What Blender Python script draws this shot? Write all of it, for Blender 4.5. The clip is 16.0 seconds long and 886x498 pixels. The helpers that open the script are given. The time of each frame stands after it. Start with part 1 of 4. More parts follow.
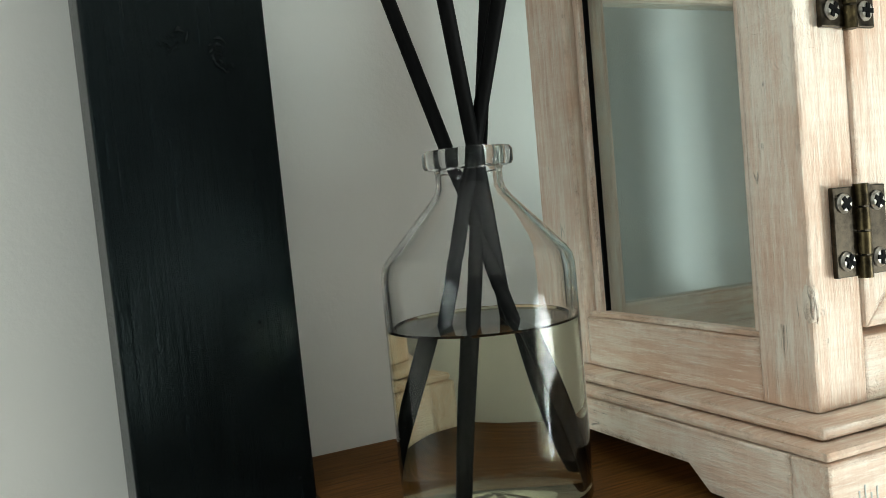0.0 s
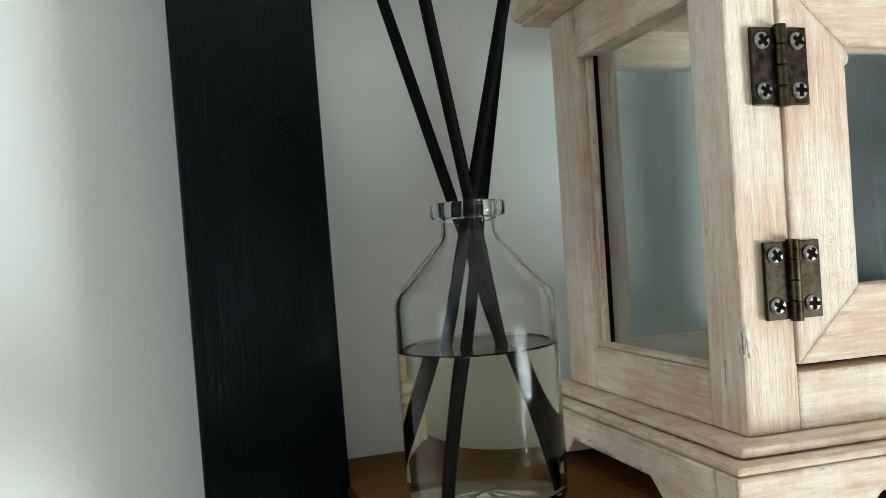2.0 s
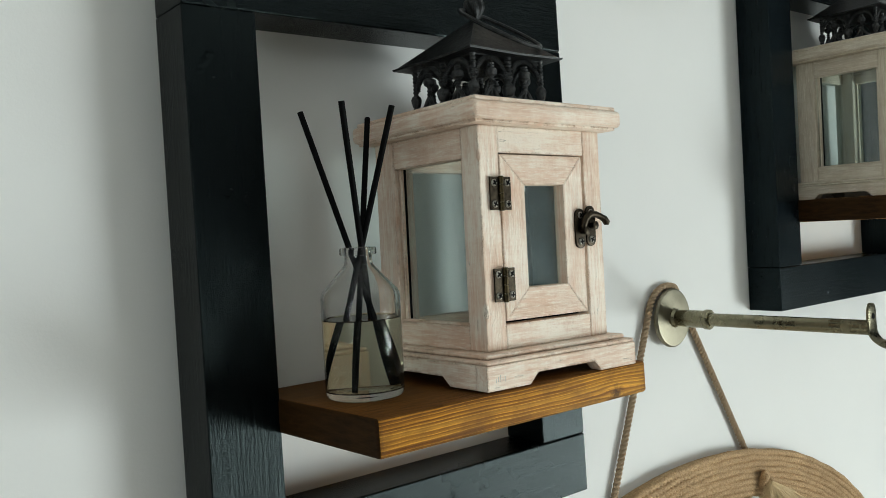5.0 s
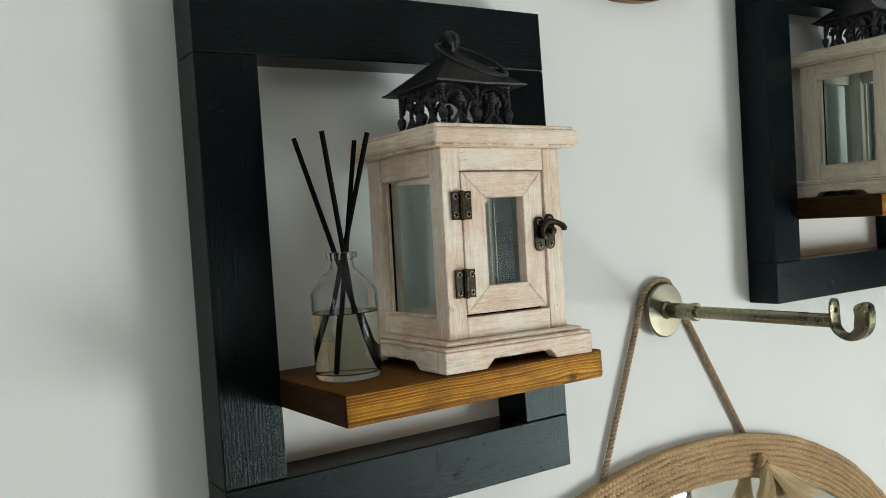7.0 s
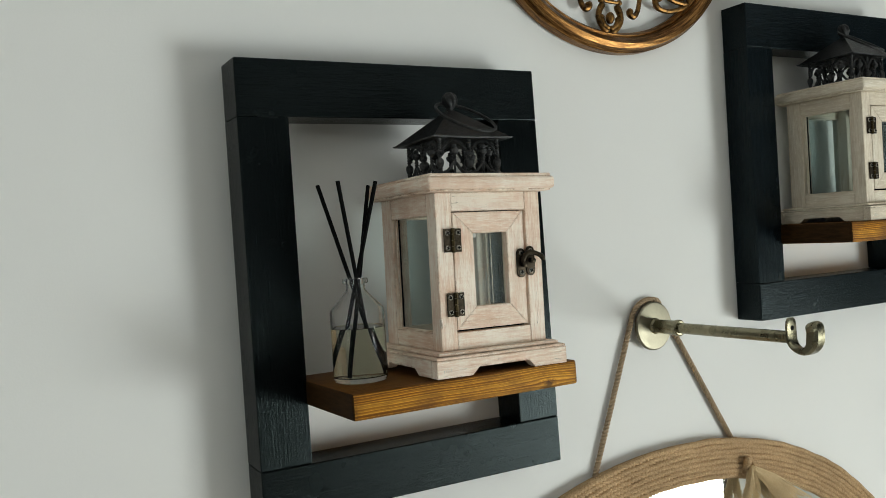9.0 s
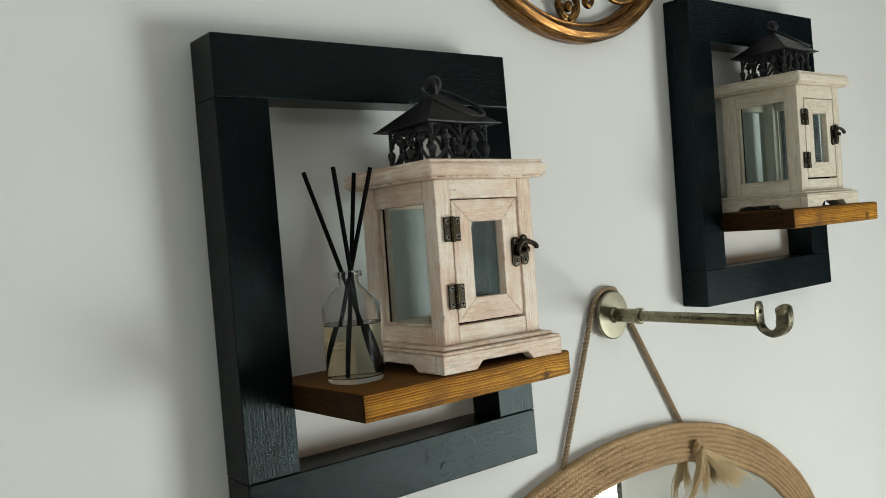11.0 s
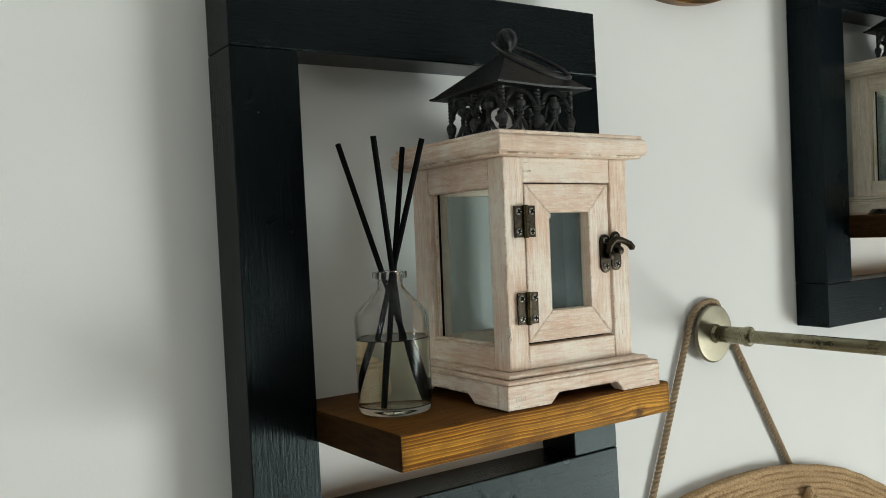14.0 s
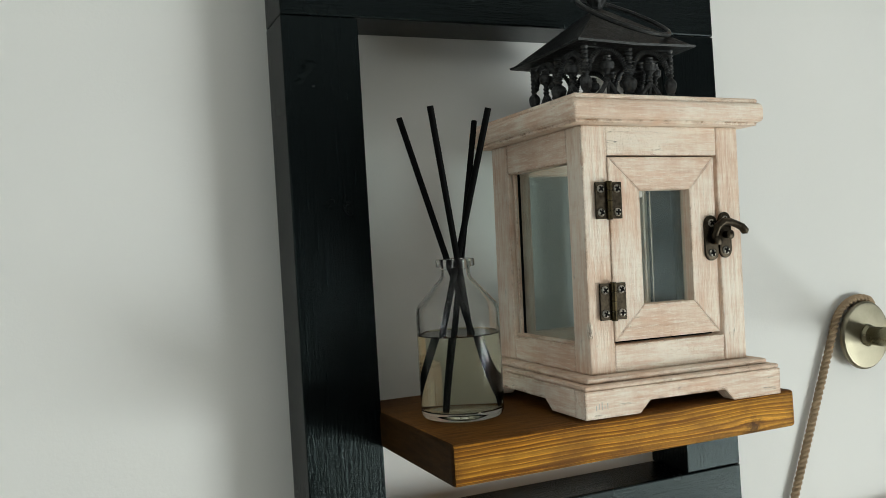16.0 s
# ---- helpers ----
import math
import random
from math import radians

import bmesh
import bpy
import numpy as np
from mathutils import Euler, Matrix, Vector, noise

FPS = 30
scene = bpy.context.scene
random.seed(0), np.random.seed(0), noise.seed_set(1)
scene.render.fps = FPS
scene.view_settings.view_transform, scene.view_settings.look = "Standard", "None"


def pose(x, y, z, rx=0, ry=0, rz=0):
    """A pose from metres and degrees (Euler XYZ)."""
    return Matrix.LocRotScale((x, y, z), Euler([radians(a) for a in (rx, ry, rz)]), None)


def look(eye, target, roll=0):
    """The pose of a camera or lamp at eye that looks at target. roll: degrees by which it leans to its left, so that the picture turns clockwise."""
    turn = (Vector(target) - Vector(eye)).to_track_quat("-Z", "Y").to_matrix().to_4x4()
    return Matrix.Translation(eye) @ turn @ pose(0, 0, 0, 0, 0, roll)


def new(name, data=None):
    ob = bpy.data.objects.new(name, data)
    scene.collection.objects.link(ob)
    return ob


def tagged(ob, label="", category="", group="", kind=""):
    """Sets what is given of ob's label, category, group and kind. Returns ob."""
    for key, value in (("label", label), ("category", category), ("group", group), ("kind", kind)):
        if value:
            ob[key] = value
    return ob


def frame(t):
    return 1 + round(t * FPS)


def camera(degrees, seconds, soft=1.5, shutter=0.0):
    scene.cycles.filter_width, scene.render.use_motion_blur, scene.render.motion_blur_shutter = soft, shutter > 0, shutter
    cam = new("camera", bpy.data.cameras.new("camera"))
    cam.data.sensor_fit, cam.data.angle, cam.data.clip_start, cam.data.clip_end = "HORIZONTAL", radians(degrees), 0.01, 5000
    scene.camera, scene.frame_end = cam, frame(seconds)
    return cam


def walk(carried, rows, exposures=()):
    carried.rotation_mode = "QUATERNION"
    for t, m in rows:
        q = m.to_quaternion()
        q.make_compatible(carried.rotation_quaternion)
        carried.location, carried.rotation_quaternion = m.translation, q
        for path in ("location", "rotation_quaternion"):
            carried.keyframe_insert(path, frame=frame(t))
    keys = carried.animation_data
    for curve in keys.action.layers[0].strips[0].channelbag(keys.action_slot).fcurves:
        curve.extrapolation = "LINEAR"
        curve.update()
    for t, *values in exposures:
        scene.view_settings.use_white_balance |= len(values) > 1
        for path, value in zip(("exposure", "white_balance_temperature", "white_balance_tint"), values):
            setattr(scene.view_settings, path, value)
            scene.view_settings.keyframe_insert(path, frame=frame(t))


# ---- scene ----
cam = camera(55.7, 16.0, soft=0.6)
EXPOSURES = [(0.0, 0.70, 6450, 7), (0.5, 0.95, 6450, 7), (1.0, 0.96, 6400, 7), (1.5, 0.70, 6300, 7), (3.0, 0.28, 6150, 8), (4.5, -0.02, 6250, 8), (6.0, -0.10, 6350, 9),
             (9.0, -0.25, 6500, 10), (12.5, -0.20, 6550, 10), (16.0, -0.12, 6500, 10)]
PATH = [
    (0, (0.0, 0.001, 1.595), (0.841, 1.812, 1.475), -5.4),
    (0.5, (0.013, -0.002, 1.587), (0.635, 1.896, 1.49), -5.7),
    (1, (0.023, -0.015, 1.591), (0.578, 1.906, 1.536), -5.9),
    (1.5, (0.03, -0.04, 1.591), (0.61, 1.874, 1.542), -4.0),
    (2, (0.023, -0.065, 1.597), (0.569, 1.858, 1.569), -4.2),
    (2.5, (0.011, -0.084, 1.604), (0.656, 1.809, 1.6), -3.1),
    (3, (-0.033, -0.1, 1.615), (0.734, 1.747, 1.625), -2.9),
    (3.5, (-0.093, -0.141, 1.625), (0.833, 1.632, 1.617), -3.7),
    (4, (-0.155, -0.192, 1.62), (0.905, 1.503, 1.604), -4.3),
    (4.5, (-0.211, -0.26, 1.611), (0.973, 1.352, 1.566), -3.8),
    (5, (-0.225, -0.299, 1.619), (1.026, 1.261, 1.573), -3.1),
    (7.5, (-0.209, -0.486, 1.634), (0.825, 1.226, 1.575), -3.2),
    (8, (-0.223, -0.534, 1.642), (0.767, 1.203, 1.599), -2.9),
    (8.5, (-0.226, -0.591, 1.654), (0.727, 1.167, 1.621), -3.4),
    (9, (-0.236, -0.614, 1.651), (0.728, 1.138, 1.616), -3.5),
    (11.5, (-0.35, -0.463, 1.647), (0.931, 1.072, 1.587), -3.8),
    (12, (-0.36, -0.437, 1.63), (0.933, 1.088, 1.565), -3.2),
    (12.5, (-0.37, -0.427, 1.63), (0.91, 1.107, 1.548), -3.5),
    (13, (-0.352, -0.427, 1.629), (0.948, 1.09, 1.534), -2.4),
    (13.5, (-0.297, -0.393, 1.627), (0.925, 1.188, 1.546), -3.1),
    (14, (-0.217, -0.35, 1.642), (0.892, 1.313, 1.591), -2.6),
    (14.5, (-0.153, -0.319, 1.633), (0.827, 1.423, 1.576), -3.7),
    (15, (-0.138, -0.305, 1.636), (0.759, 1.481, 1.584), -3.9),
    (15.5, (-0.138, -0.31, 1.632), (0.672, 1.518, 1.579), -3.6),
    (16, (-0.124, -0.315, 1.627), (0.661, 1.524, 1.592), -3.1),
]
walk(cam, [(t, look(eye, target, roll)) for t, eye, target, roll in PATH], EXPOSURES)


# ---- light ----
world = bpy.data.worlds.new("world")
scene.world = world
world.use_nodes = True
wn = world.node_tree.nodes
sky = wn.new("ShaderNodeTexSky")
sky.sky_type, sky.sun_disc = "NISHITA", False
sky.sun_elevation, sky.sun_rotation = radians(35), radians(120)
world.node_tree.links.new(sky.outputs[0], wn["Background"].inputs[0])
wn["Background"].inputs[1].default_value = 0.12


def window_light(name, m, width, height, watts, colour):
    data = bpy.data.lights.new(name, "AREA")
    data.shape, data.size, data.size_y, data.energy, data.color = "RECTANGLE", width, height, watts, colour
    lamp = new(name, data)
    lamp.matrix_world = m
    return lamp


window_light("window_lamp", look((2.40, -1.95, 0.66), (0.0, -1.95, 0.66)), 1.40, 1.06, 104, (0.92, 1.0, 0.98))
# added fill from the west, brightens left sides and the wall inside the frame
window_light("window_lamp", look((-2.10, -0.95, 1.58), (0.0, -0.95, 1.58)), 0.80, 0.66, 7.0, (0.90, 1.0, 0.98))


# ---- materials ----
def material(name, rough=0.5, metal=0.0):
    m = bpy.data.materials.new(name)
    m.use_nodes = True
    t = m.node_tree
    b = t.nodes["Principled BSDF"]
    b.inputs["Roughness"].default_value, b.inputs["Metallic"].default_value = rough, metal
    return m, t, b


def node(t, kind, **values):
    n = t.nodes.new("ShaderNode" + kind)
    for key, value in values.items():
        key = key.replace("_", " ")
        if key in n.inputs:
            n.inputs[key].default_value = value
    return n


def mapped(t, scale, jitter=False):
    c = node(t, "TexCoord")
    p = node(t, "Mapping", Scale=scale)
    t.links.new(c.outputs["Object"], p.inputs["Vector"])
    if jitter:
        o = node(t, "ObjectInfo")
        s = t.nodes.new("ShaderNodeVectorMath")
        s.operation = "SCALE"
        s.inputs[0].default_value = (3.1, 5.7, 4.3)
        t.links.new(o.outputs["Random"], s.inputs["Scale"])
        t.links.new(s.outputs[0], p.inputs["Location"])
    return p.outputs["Vector"]


def noise_tex(t, vector, scale, detail=6.0, rough=0.6, distort=0.0):
    n = node(t, "TexNoise", Scale=scale, Detail=detail, Roughness=rough, Distortion=distort)
    t.links.new(vector, n.inputs["Vector"])
    return n.outputs["Fac"]


def ramp(t, fac, stops):
    r = node(t, "ValToRGB")
    e = r.color_ramp.elements
    while len(e) < len(stops):
        e.new(0.5)
    for el, (at, col) in zip(e, stops):
        el.position, el.color = at, (*col, 1) if len(col) == 3 else col
    t.links.new(fac, r.inputs[0])
    return r.outputs["Color"]


def grey(v):
    return (v, v, v)


def mix(t, fac, a, b, mode="MIX"):
    n = t.nodes.new("ShaderNodeMix")
    n.data_type, n.blend_type = "RGBA", mode
    for value, slot in ((fac, 0), (a, 6), (b, 7)):
        if isinstance(value, (int, float)):
            n.inputs[slot].default_value = value
        elif isinstance(value, tuple):
            n.inputs[slot].default_value = (*value, 1)
        else:
            t.links.new(value, n.inputs[slot])
    return n.outputs[2]


def math_node(t, op, a, b=0.0):
    n = t.nodes.new("ShaderNodeMath")
    n.operation = op
    for i, v in enumerate((a, b)):
        if isinstance(v, (int, float)):
            n.inputs[i].default_value = v
        else:
            t.links.new(v, n.inputs[i])
    return n.outputs[0]


def bump(t, b, height, strength, distance):
    n = node(t, "Bump", Strength=strength, Distance=distance)
    t.links.new(height, n.inputs["Height"])
    t.links.new(n.outputs[0], b.inputs["Normal"])


def edge_mask(t, radius):
    """1 on sharp outer edges, 0 on flats: where paint rubs off, and for painted glints on iron."""
    bev = t.nodes.new("ShaderNodeBevel")
    bev.inputs["Radius"].default_value = radius
    geo = node(t, "NewGeometry")
    dot = t.nodes.new("ShaderNodeVectorMath")
    dot.operation = "DOT_PRODUCT"
    t.links.new(bev.outputs[0], dot.inputs[0])
    t.links.new(geo.outputs["True Normal"], dot.inputs[1])
    return ramp(t, dot.outputs["Value"], [(0.86, grey(1)), (0.992, grey(0))])


def wall_paint(name, a, b_):
    m, t, b = material(name, 0.75)
    v = mapped(t, (1, 1, 1))
    t.links.new(ramp(t, noise_tex(t, v, 2.2, 4), [(0.3, a), (0.7, b_)]), b.inputs["Base Color"])
    bump(t, b, noise_tex(t, v, 420, 3), 0.08, 0.002)
    return m


PAINT = wall_paint("matt_wall_paint", (0.735, 0.73, 0.705), (0.765, 0.76, 0.735))
TAUPE = wall_paint("taupe_wall_paint", (0.15, 0.146, 0.138), (0.18, 0.176, 0.168))
# invented dark paint for the upper east wall, dims reflections in the frames
SLATE = wall_paint("slate_wall_paint", (0.045, 0.055, 0.058), (0.06, 0.07, 0.074))
# invented dark paint for the unseen south wall, keeps frame reflections black
CHARCOAL = wall_paint("charcoal_wall_paint", (0.070, 0.068, 0.064), (0.085, 0.083, 0.078))
CEILING = wall_paint("ceiling_paint", grey(0.74), grey(0.78))
FRAME_WHITE = wall_paint("white_window_paint", grey(0.78), grey(0.8))


def carpet():
    m, t, b = material("pale_carpet", 0.95)
    v = mapped(t, (1, 1, 1))
    t.links.new(ramp(t, noise_tex(t, v, 60, 8), [(0.3, (0.46, 0.41, 0.35)), (0.7, (0.56, 0.51, 0.45))]), b.inputs["Base Color"])
    return m


FLOOR = carpet()


def black_paint(name, along, dark, light):
    """Dark satin paint brushed along the board, the grain showing through."""
    m, t, b = material(name, 0.42)
    b.inputs["Specular IOR Level"].default_value = 0.15
    b.inputs["Specular Tint"].default_value = (0.78, 1.0, 0.99, 1)
    s = (14, 14, 0.9) if along == "z" else (0.9, 14, 14)
    v = mapped(t, s, True)
    g = noise_tex(t, v, 28, 8, 0.7)
    big = noise_tex(t, mapped(t, (1, 1, 1), True), 9, 4)
    col = ramp(t, g, [(0.32, dark), (0.62, light), (0.8, tuple(2.1 * c for c in light))])
    spot = ramp(t, noise_tex(t, mapped(t, (1, 1, 1), True), 130, 2), [(0.74, grey(0)), (0.8, grey(0.10))])
    col = mix(t, spot, col, (0.35, 0.36, 0.36))
    strokes = noise_tex(t, mapped(t, (90, 90, 1.6) if along == "z" else (1.6, 90, 90), True), 7, 5, 0.7)
    strokes = math_node(t, "MULTIPLY", ramp(t, strokes, [(0.62, grey(0)), (0.72, grey(0.8))]), ramp(t, big, [(0.45, grey(0.0)), (0.65, grey(1.0))]))
    col = mix(t, strokes, col, (0.030, 0.033, 0.034))
    t.links.new(col, b.inputs["Base Color"])
    t.links.new(ramp(t, big, [(0.3, grey(0.19)), (0.7, grey(0.28))]), b.inputs["Roughness"])
    wear = edge_mask(t, 0.0022)
    col = mix(t, math_node(t, "MULTIPLY", wear, ramp(t, noise_tex(t, mapped(t, (1, 1, 1)), 70, 4), [(0.5, grey(0)), (0.72, grey(0.35))])), col, (0.05, 0.055, 0.056))
    t.links.new(col, b.inputs["Base Color"])
    knots = ramp(t, noise_tex(t, mapped(t, (1, 1, 1), True), 26, 3), [(0.68, grey(1)), (0.74, grey(0.0))])
    bump(t, b, mix(t, 0.45, g, knots), 0.6, 0.0016)
    return m


BLACK_Z = black_paint("black_paint_upright", "z", (0.0007, 0.0010, 0.0012), (0.0024, 0.0036, 0.0042))
BLUE_Z = black_paint("blue_black_paint_upright", "z", (0.0016, 0.0030, 0.0040), (0.0046, 0.0082, 0.0106))
BLUE_X = black_paint("blue_black_paint_cross", "x", (0.0016, 0.0030, 0.0040), (0.0046, 0.0082, 0.0106))
BLACK_X = black_paint("black_paint_cross", "x", (0.0007, 0.0010, 0.0012), (0.0024, 0.0036, 0.0042))


def pine_stain():
    """Honey-stained pine: growth rings cut along x as thin dark lines, one knot, scorched edges."""
    m, t, b = material("stained_pine", 0.5)
    b.inputs["Specular IOR Level"].default_value = 0.10
    c = node(t, "TexCoord")
    sep = node(t, "SeparateXYZ")
    t.links.new(c.outputs["Object"], sep.inputs[0])
    kx, kz = math_node(t, "SUBTRACT", sep.outputs[0], 0.098), math_node(t, "ADD", sep.outputs[2], 0.0225)

    def around(fx, fz):
        ax, az = math_node(t, "MULTIPLY", kx, fx), math_node(t, "MULTIPLY", kz, fz)
        d = math_node(t, "ADD", math_node(t, "MULTIPLY", ax, ax), math_node(t, "MULTIPLY", az, az))
        return math_node(t, "DIVIDE", 1.0, math_node(t, "ADD", 1.0, d))

    bend = noise_tex(t, mapped(t, (6, 8, 8)), 1.0, 3, 0.5)
    squeeze = math_node(t, "SUBTRACT", 1.0, math_node(t, "MULTIPLY", around(55, 130), 0.85))
    q = math_node(t, "ADD", math_node(t, "MULTIPLY", kz, squeeze), math_node(t, "MULTIPLY", sep.outputs[1], 0.14))
    q = math_node(t, "ADD", q, math_node(t, "MULTIPLY", bend, 0.008))
    q = math_node(t, "ADD", q, math_node(t, "MULTIPLY", sep.outputs[0], 0.012))
    wide = node(t, "CombineXYZ")
    t.links.new(math_node(t, "MULTIPLY", sep.outputs[0], 2.5), wide.inputs[0])
    t.links.new(math_node(t, "MULTIPLY", q, 170.0), wide.inputs[2])
    vary = noise_tex(t, wide.outputs[0], 1.0, 3, 0.6)
    ring = math_node(t, "FRACT", math_node(t, "ADD", math_node(t, "MULTIPLY", q, 360.0), math_node(t, "MULTIPLY", vary, 2.2)))
    fibre = noise_tex(t, mapped(t, (9, 420, 420)), 4.0, 8, 0.75)
    ring = math_node(t, "ADD", ring, math_node(t, "MULTIPLY", math_node(t, "SUBTRACT", fibre, 0.5), 0.22))
    lines = ramp(t, ring, [(0.0, grey(0.7)), (0.10, grey(0.0)), (0.20, grey(0.1)), (0.36, grey(0.6)), (0.86, grey(1.0)), (1.0, grey(0.8))])
    deep = ramp(t, vary, [(0.34, grey(0.6)), (0.60, grey(1.0))])
    early = ramp(t, vary, [(0.35, (0.86, 0.43, 0.050)), (0.65, (0.64, 0.27, 0.020))])
    col = mix(t, math_node(t, "MULTIPLY", lines, deep), early, (0.17, 0.055, 0.005))
    col = mix(t, ramp(t, fibre, [(0.34, grey(0.6)), (0.52, grey(0.0))]), col, (0.13, 0.050, 0.010))
    stain = ramp(t, noise_tex(t, mapped(t, (1, 1, 1.5)), 20, 6), [(0.46, grey(0.0)), (0.70, grey(0.75))])
    col = mix(t, stain, col, (0.16, 0.066, 0.016))
    torn = noise_tex(t, mapped(t, (1.0, 1.0, 1.4)), 190, 6, 0.75)
    heart = math_node(t, "ADD", around(95, 105), math_node(t, "MULTIPLY", math_node(t, "SUBTRACT", torn, 0.5), 1.5))
    col = mix(t, ramp(t, heart, [(0.52, grey(0)), (0.95, grey(0.85))]), col, (0.045, 0.018, 0.006))
    scorch = math_node(t, "MULTIPLY", edge_mask(t, 0.008), ramp(t, noise_tex(t, mapped(t, (1, 1, 1)), 70, 5), [(0.36, grey(0.35)), (0.58, grey(1.0))]))
    col = mix(t, scorch, col, (0.085, 0.038, 0.012))
    t.links.new(col, b.inputs["Base Color"])
    bump(t, b, math_node(t, "SUBTRACT", fibre, math_node(t, "MULTIPLY", lines, 0.6)), 0.45, 0.0008)
    return m


PINE = pine_stain()


def dark_pine(name, a, b_, scale):
    m, t, b = material(name, 0.55)
    b.inputs["Specular IOR Level"].default_value = 0.06
    g = noise_tex(t, mapped(t, scale), 4, 8, 0.7, 0.4)
    t.links.new(ramp(t, g, [(0.3, a), (0.7, b_)]), b.inputs["Base Color"])
    bump(t, b, g, 0.3, 0.0008)
    return m


# board ends: dark stained end grain plus painted shade of the left end
PINE_END_SHADED = dark_pine("stained_pine_end_grain_shaded", (0.012, 0.006, 0.002), (0.046, 0.021, 0.006), (60, 10, 60))
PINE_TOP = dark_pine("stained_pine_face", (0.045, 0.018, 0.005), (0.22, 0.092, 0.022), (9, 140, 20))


def whitewash(name, s, pine=((0.66, 0.40, 0.26), (0.82, 0.57, 0.42)), white=(0.95, 0.835, 0.705), worn=1.0):
    """Limed wood: a thin cream wash dragged along pinkish pine, fine pale streaks, rubbed edges, a few cracks."""
    m, t, b = material(name, 0.6)
    b.inputs["Specular IOR Level"].default_value = 0.3
    v = mapped(t, s, True)
    turned = (40, 40, 3) if s[2] > 10 else (3, 3, 40)
    grain = noise_tex(t, v, 9, 10, 0.72, 0.3)
    cross = noise_tex(t, mapped(t, tuple(2.2 * c for c in turned), True), 6, 6, 0.7)
    blot = noise_tex(t, mapped(t, (1, 1, 1), True), 34, 6, 0.65)
    wide = noise_tex(t, mapped(t, (1, 1, 1), True), 10, 3, 0.5)
    wood = ramp(t, noise_tex(t, v, 5, 6, 0.6), [(0.3, pine[0]), (0.7, pine[1])])
    cover = math_node(t, "ADD", grain, math_node(t, "MULTIPLY", math_node(t, "SUBTRACT", blot, 0.5), 0.75 * worn))
    cover = math_node(t, "ADD", cover, math_node(t, "MULTIPLY", math_node(t, "SUBTRACT", wide, 0.5), 0.6 * worn))
    cover = math_node(t, "ADD", cover, math_node(t, "MULTIPLY", math_node(t, "SUBTRACT", cross, 0.5), 0.20))
    col = mix(t, ramp(t, cover, [(0.30, grey(0.10)), (0.48, grey(0.48)), (0.66, grey(1.0))]), wood, white)
    comb = noise_tex(t, v, 22, 6, 0.75)
    col = mix(t, ramp(t, comb, [(0.52, grey(0)), (0.66, grey(0.75))]), col, (0.96, 0.87, 0.76))
    fine = noise_tex(t, v, 20, 6, 0.75)
    col = mix(t, ramp(t, fine, [(0.27, grey(0.6 * worn)), (0.37, grey(0))]), col, (0.40, 0.255, 0.16))
    line = math_node(t, "ABSOLUTE", math_node(t, "SUBTRACT", noise_tex(t, v, 2.4, 3, 0.5, 0.8), 0.5))
    crack = math_node(t, "MULTIPLY", ramp(t, line, [(0.0, grey(worn)), (0.008, grey(0))]), ramp(t, blot, [(0.60, grey(0)), (0.66, grey(1))]))
    col = mix(t, math_node(t, "MULTIPLY", crack, 0.6), col, (0.13, 0.09, 0.055))
    wear = edge_mask(t, 0.0026)
    rub_glint = ramp(t, noise_tex(t, mapped(t, (1, 1, 1), True), 75, 6, 0.7), [(0.44, grey(0.05)), (0.60, grey(0.95 * worn))])
    col = mix(t, math_node(t, "MULTIPLY", wear, rub_glint), col, (0.30, 0.155, 0.075))
    t.links.new(col, b.inputs["Base Color"])
    flake = math_node(t, "ABSOLUTE", math_node(t, "SUBTRACT", noise_tex(t, mapped(t, (1, 1, 0.6), True), 190, 3, 0.6, 0.6), 0.5))
    flake = math_node(t, "MULTIPLY", ramp(t, flake, [(0.0, grey(1)), (0.05, grey(0))]), ramp(t, wide, [(0.58, grey(0)), (0.70, grey(1.2 * worn))]))
    h = math_node(t, "ADD", grain, math_node(t, "MULTIPLY", fine, 0.8))
    h = math_node(t, "SUBTRACT", h, math_node(t, "ADD", math_node(t, "MULTIPLY", crack, 1.2), math_node(t, "MULTIPLY", flake, 0.35)))
    bump(t, b, h, 0.8, 0.0012)
    return m


WAYS = ((3, 40, 40), (40, 3, 40), (40, 40, 3))
LIME = [whitewash("limed_wood", s) for s in WAYS]
CREAM = [whitewash("cream_washed_wood", s, ((0.52, 0.41, 0.285), (0.66, 0.55, 0.41)), (0.80, 0.73, 0.60), 0.45) for s in WAYS]


def metal(name, a, b_, rough, scale, metallic=1.0, relief=0.2, deep=0.0005):
    m, t, b = material(name, rough, metallic)
    g = noise_tex(t, mapped(t, (1, 1, 1)), scale, 6, 0.65)
    t.links.new(ramp(t, g, [(0.35, a), (0.7, b_)]), b.inputs["Base Color"])
    t.links.new(ramp(t, g, [(0.3, grey(rough * 0.75)), (0.7, grey(min(1, rough * 1.3)))]), b.inputs["Roughness"])
    bump(t, b, g, relief, deep)
    return m


ANTIQUE = metal("antique_bronze", (0.017, 0.013, 0.009), (0.066, 0.052, 0.036), 0.42, 400)
SCREW = metal("worn_screw_steel", (0.24, 0.22, 0.19), (0.46, 0.43, 0.38), 0.4, 500)
PIN = metal("brass_pin", (0.02, 0.015, 0.009), (0.12, 0.09, 0.045), 0.38, 300)


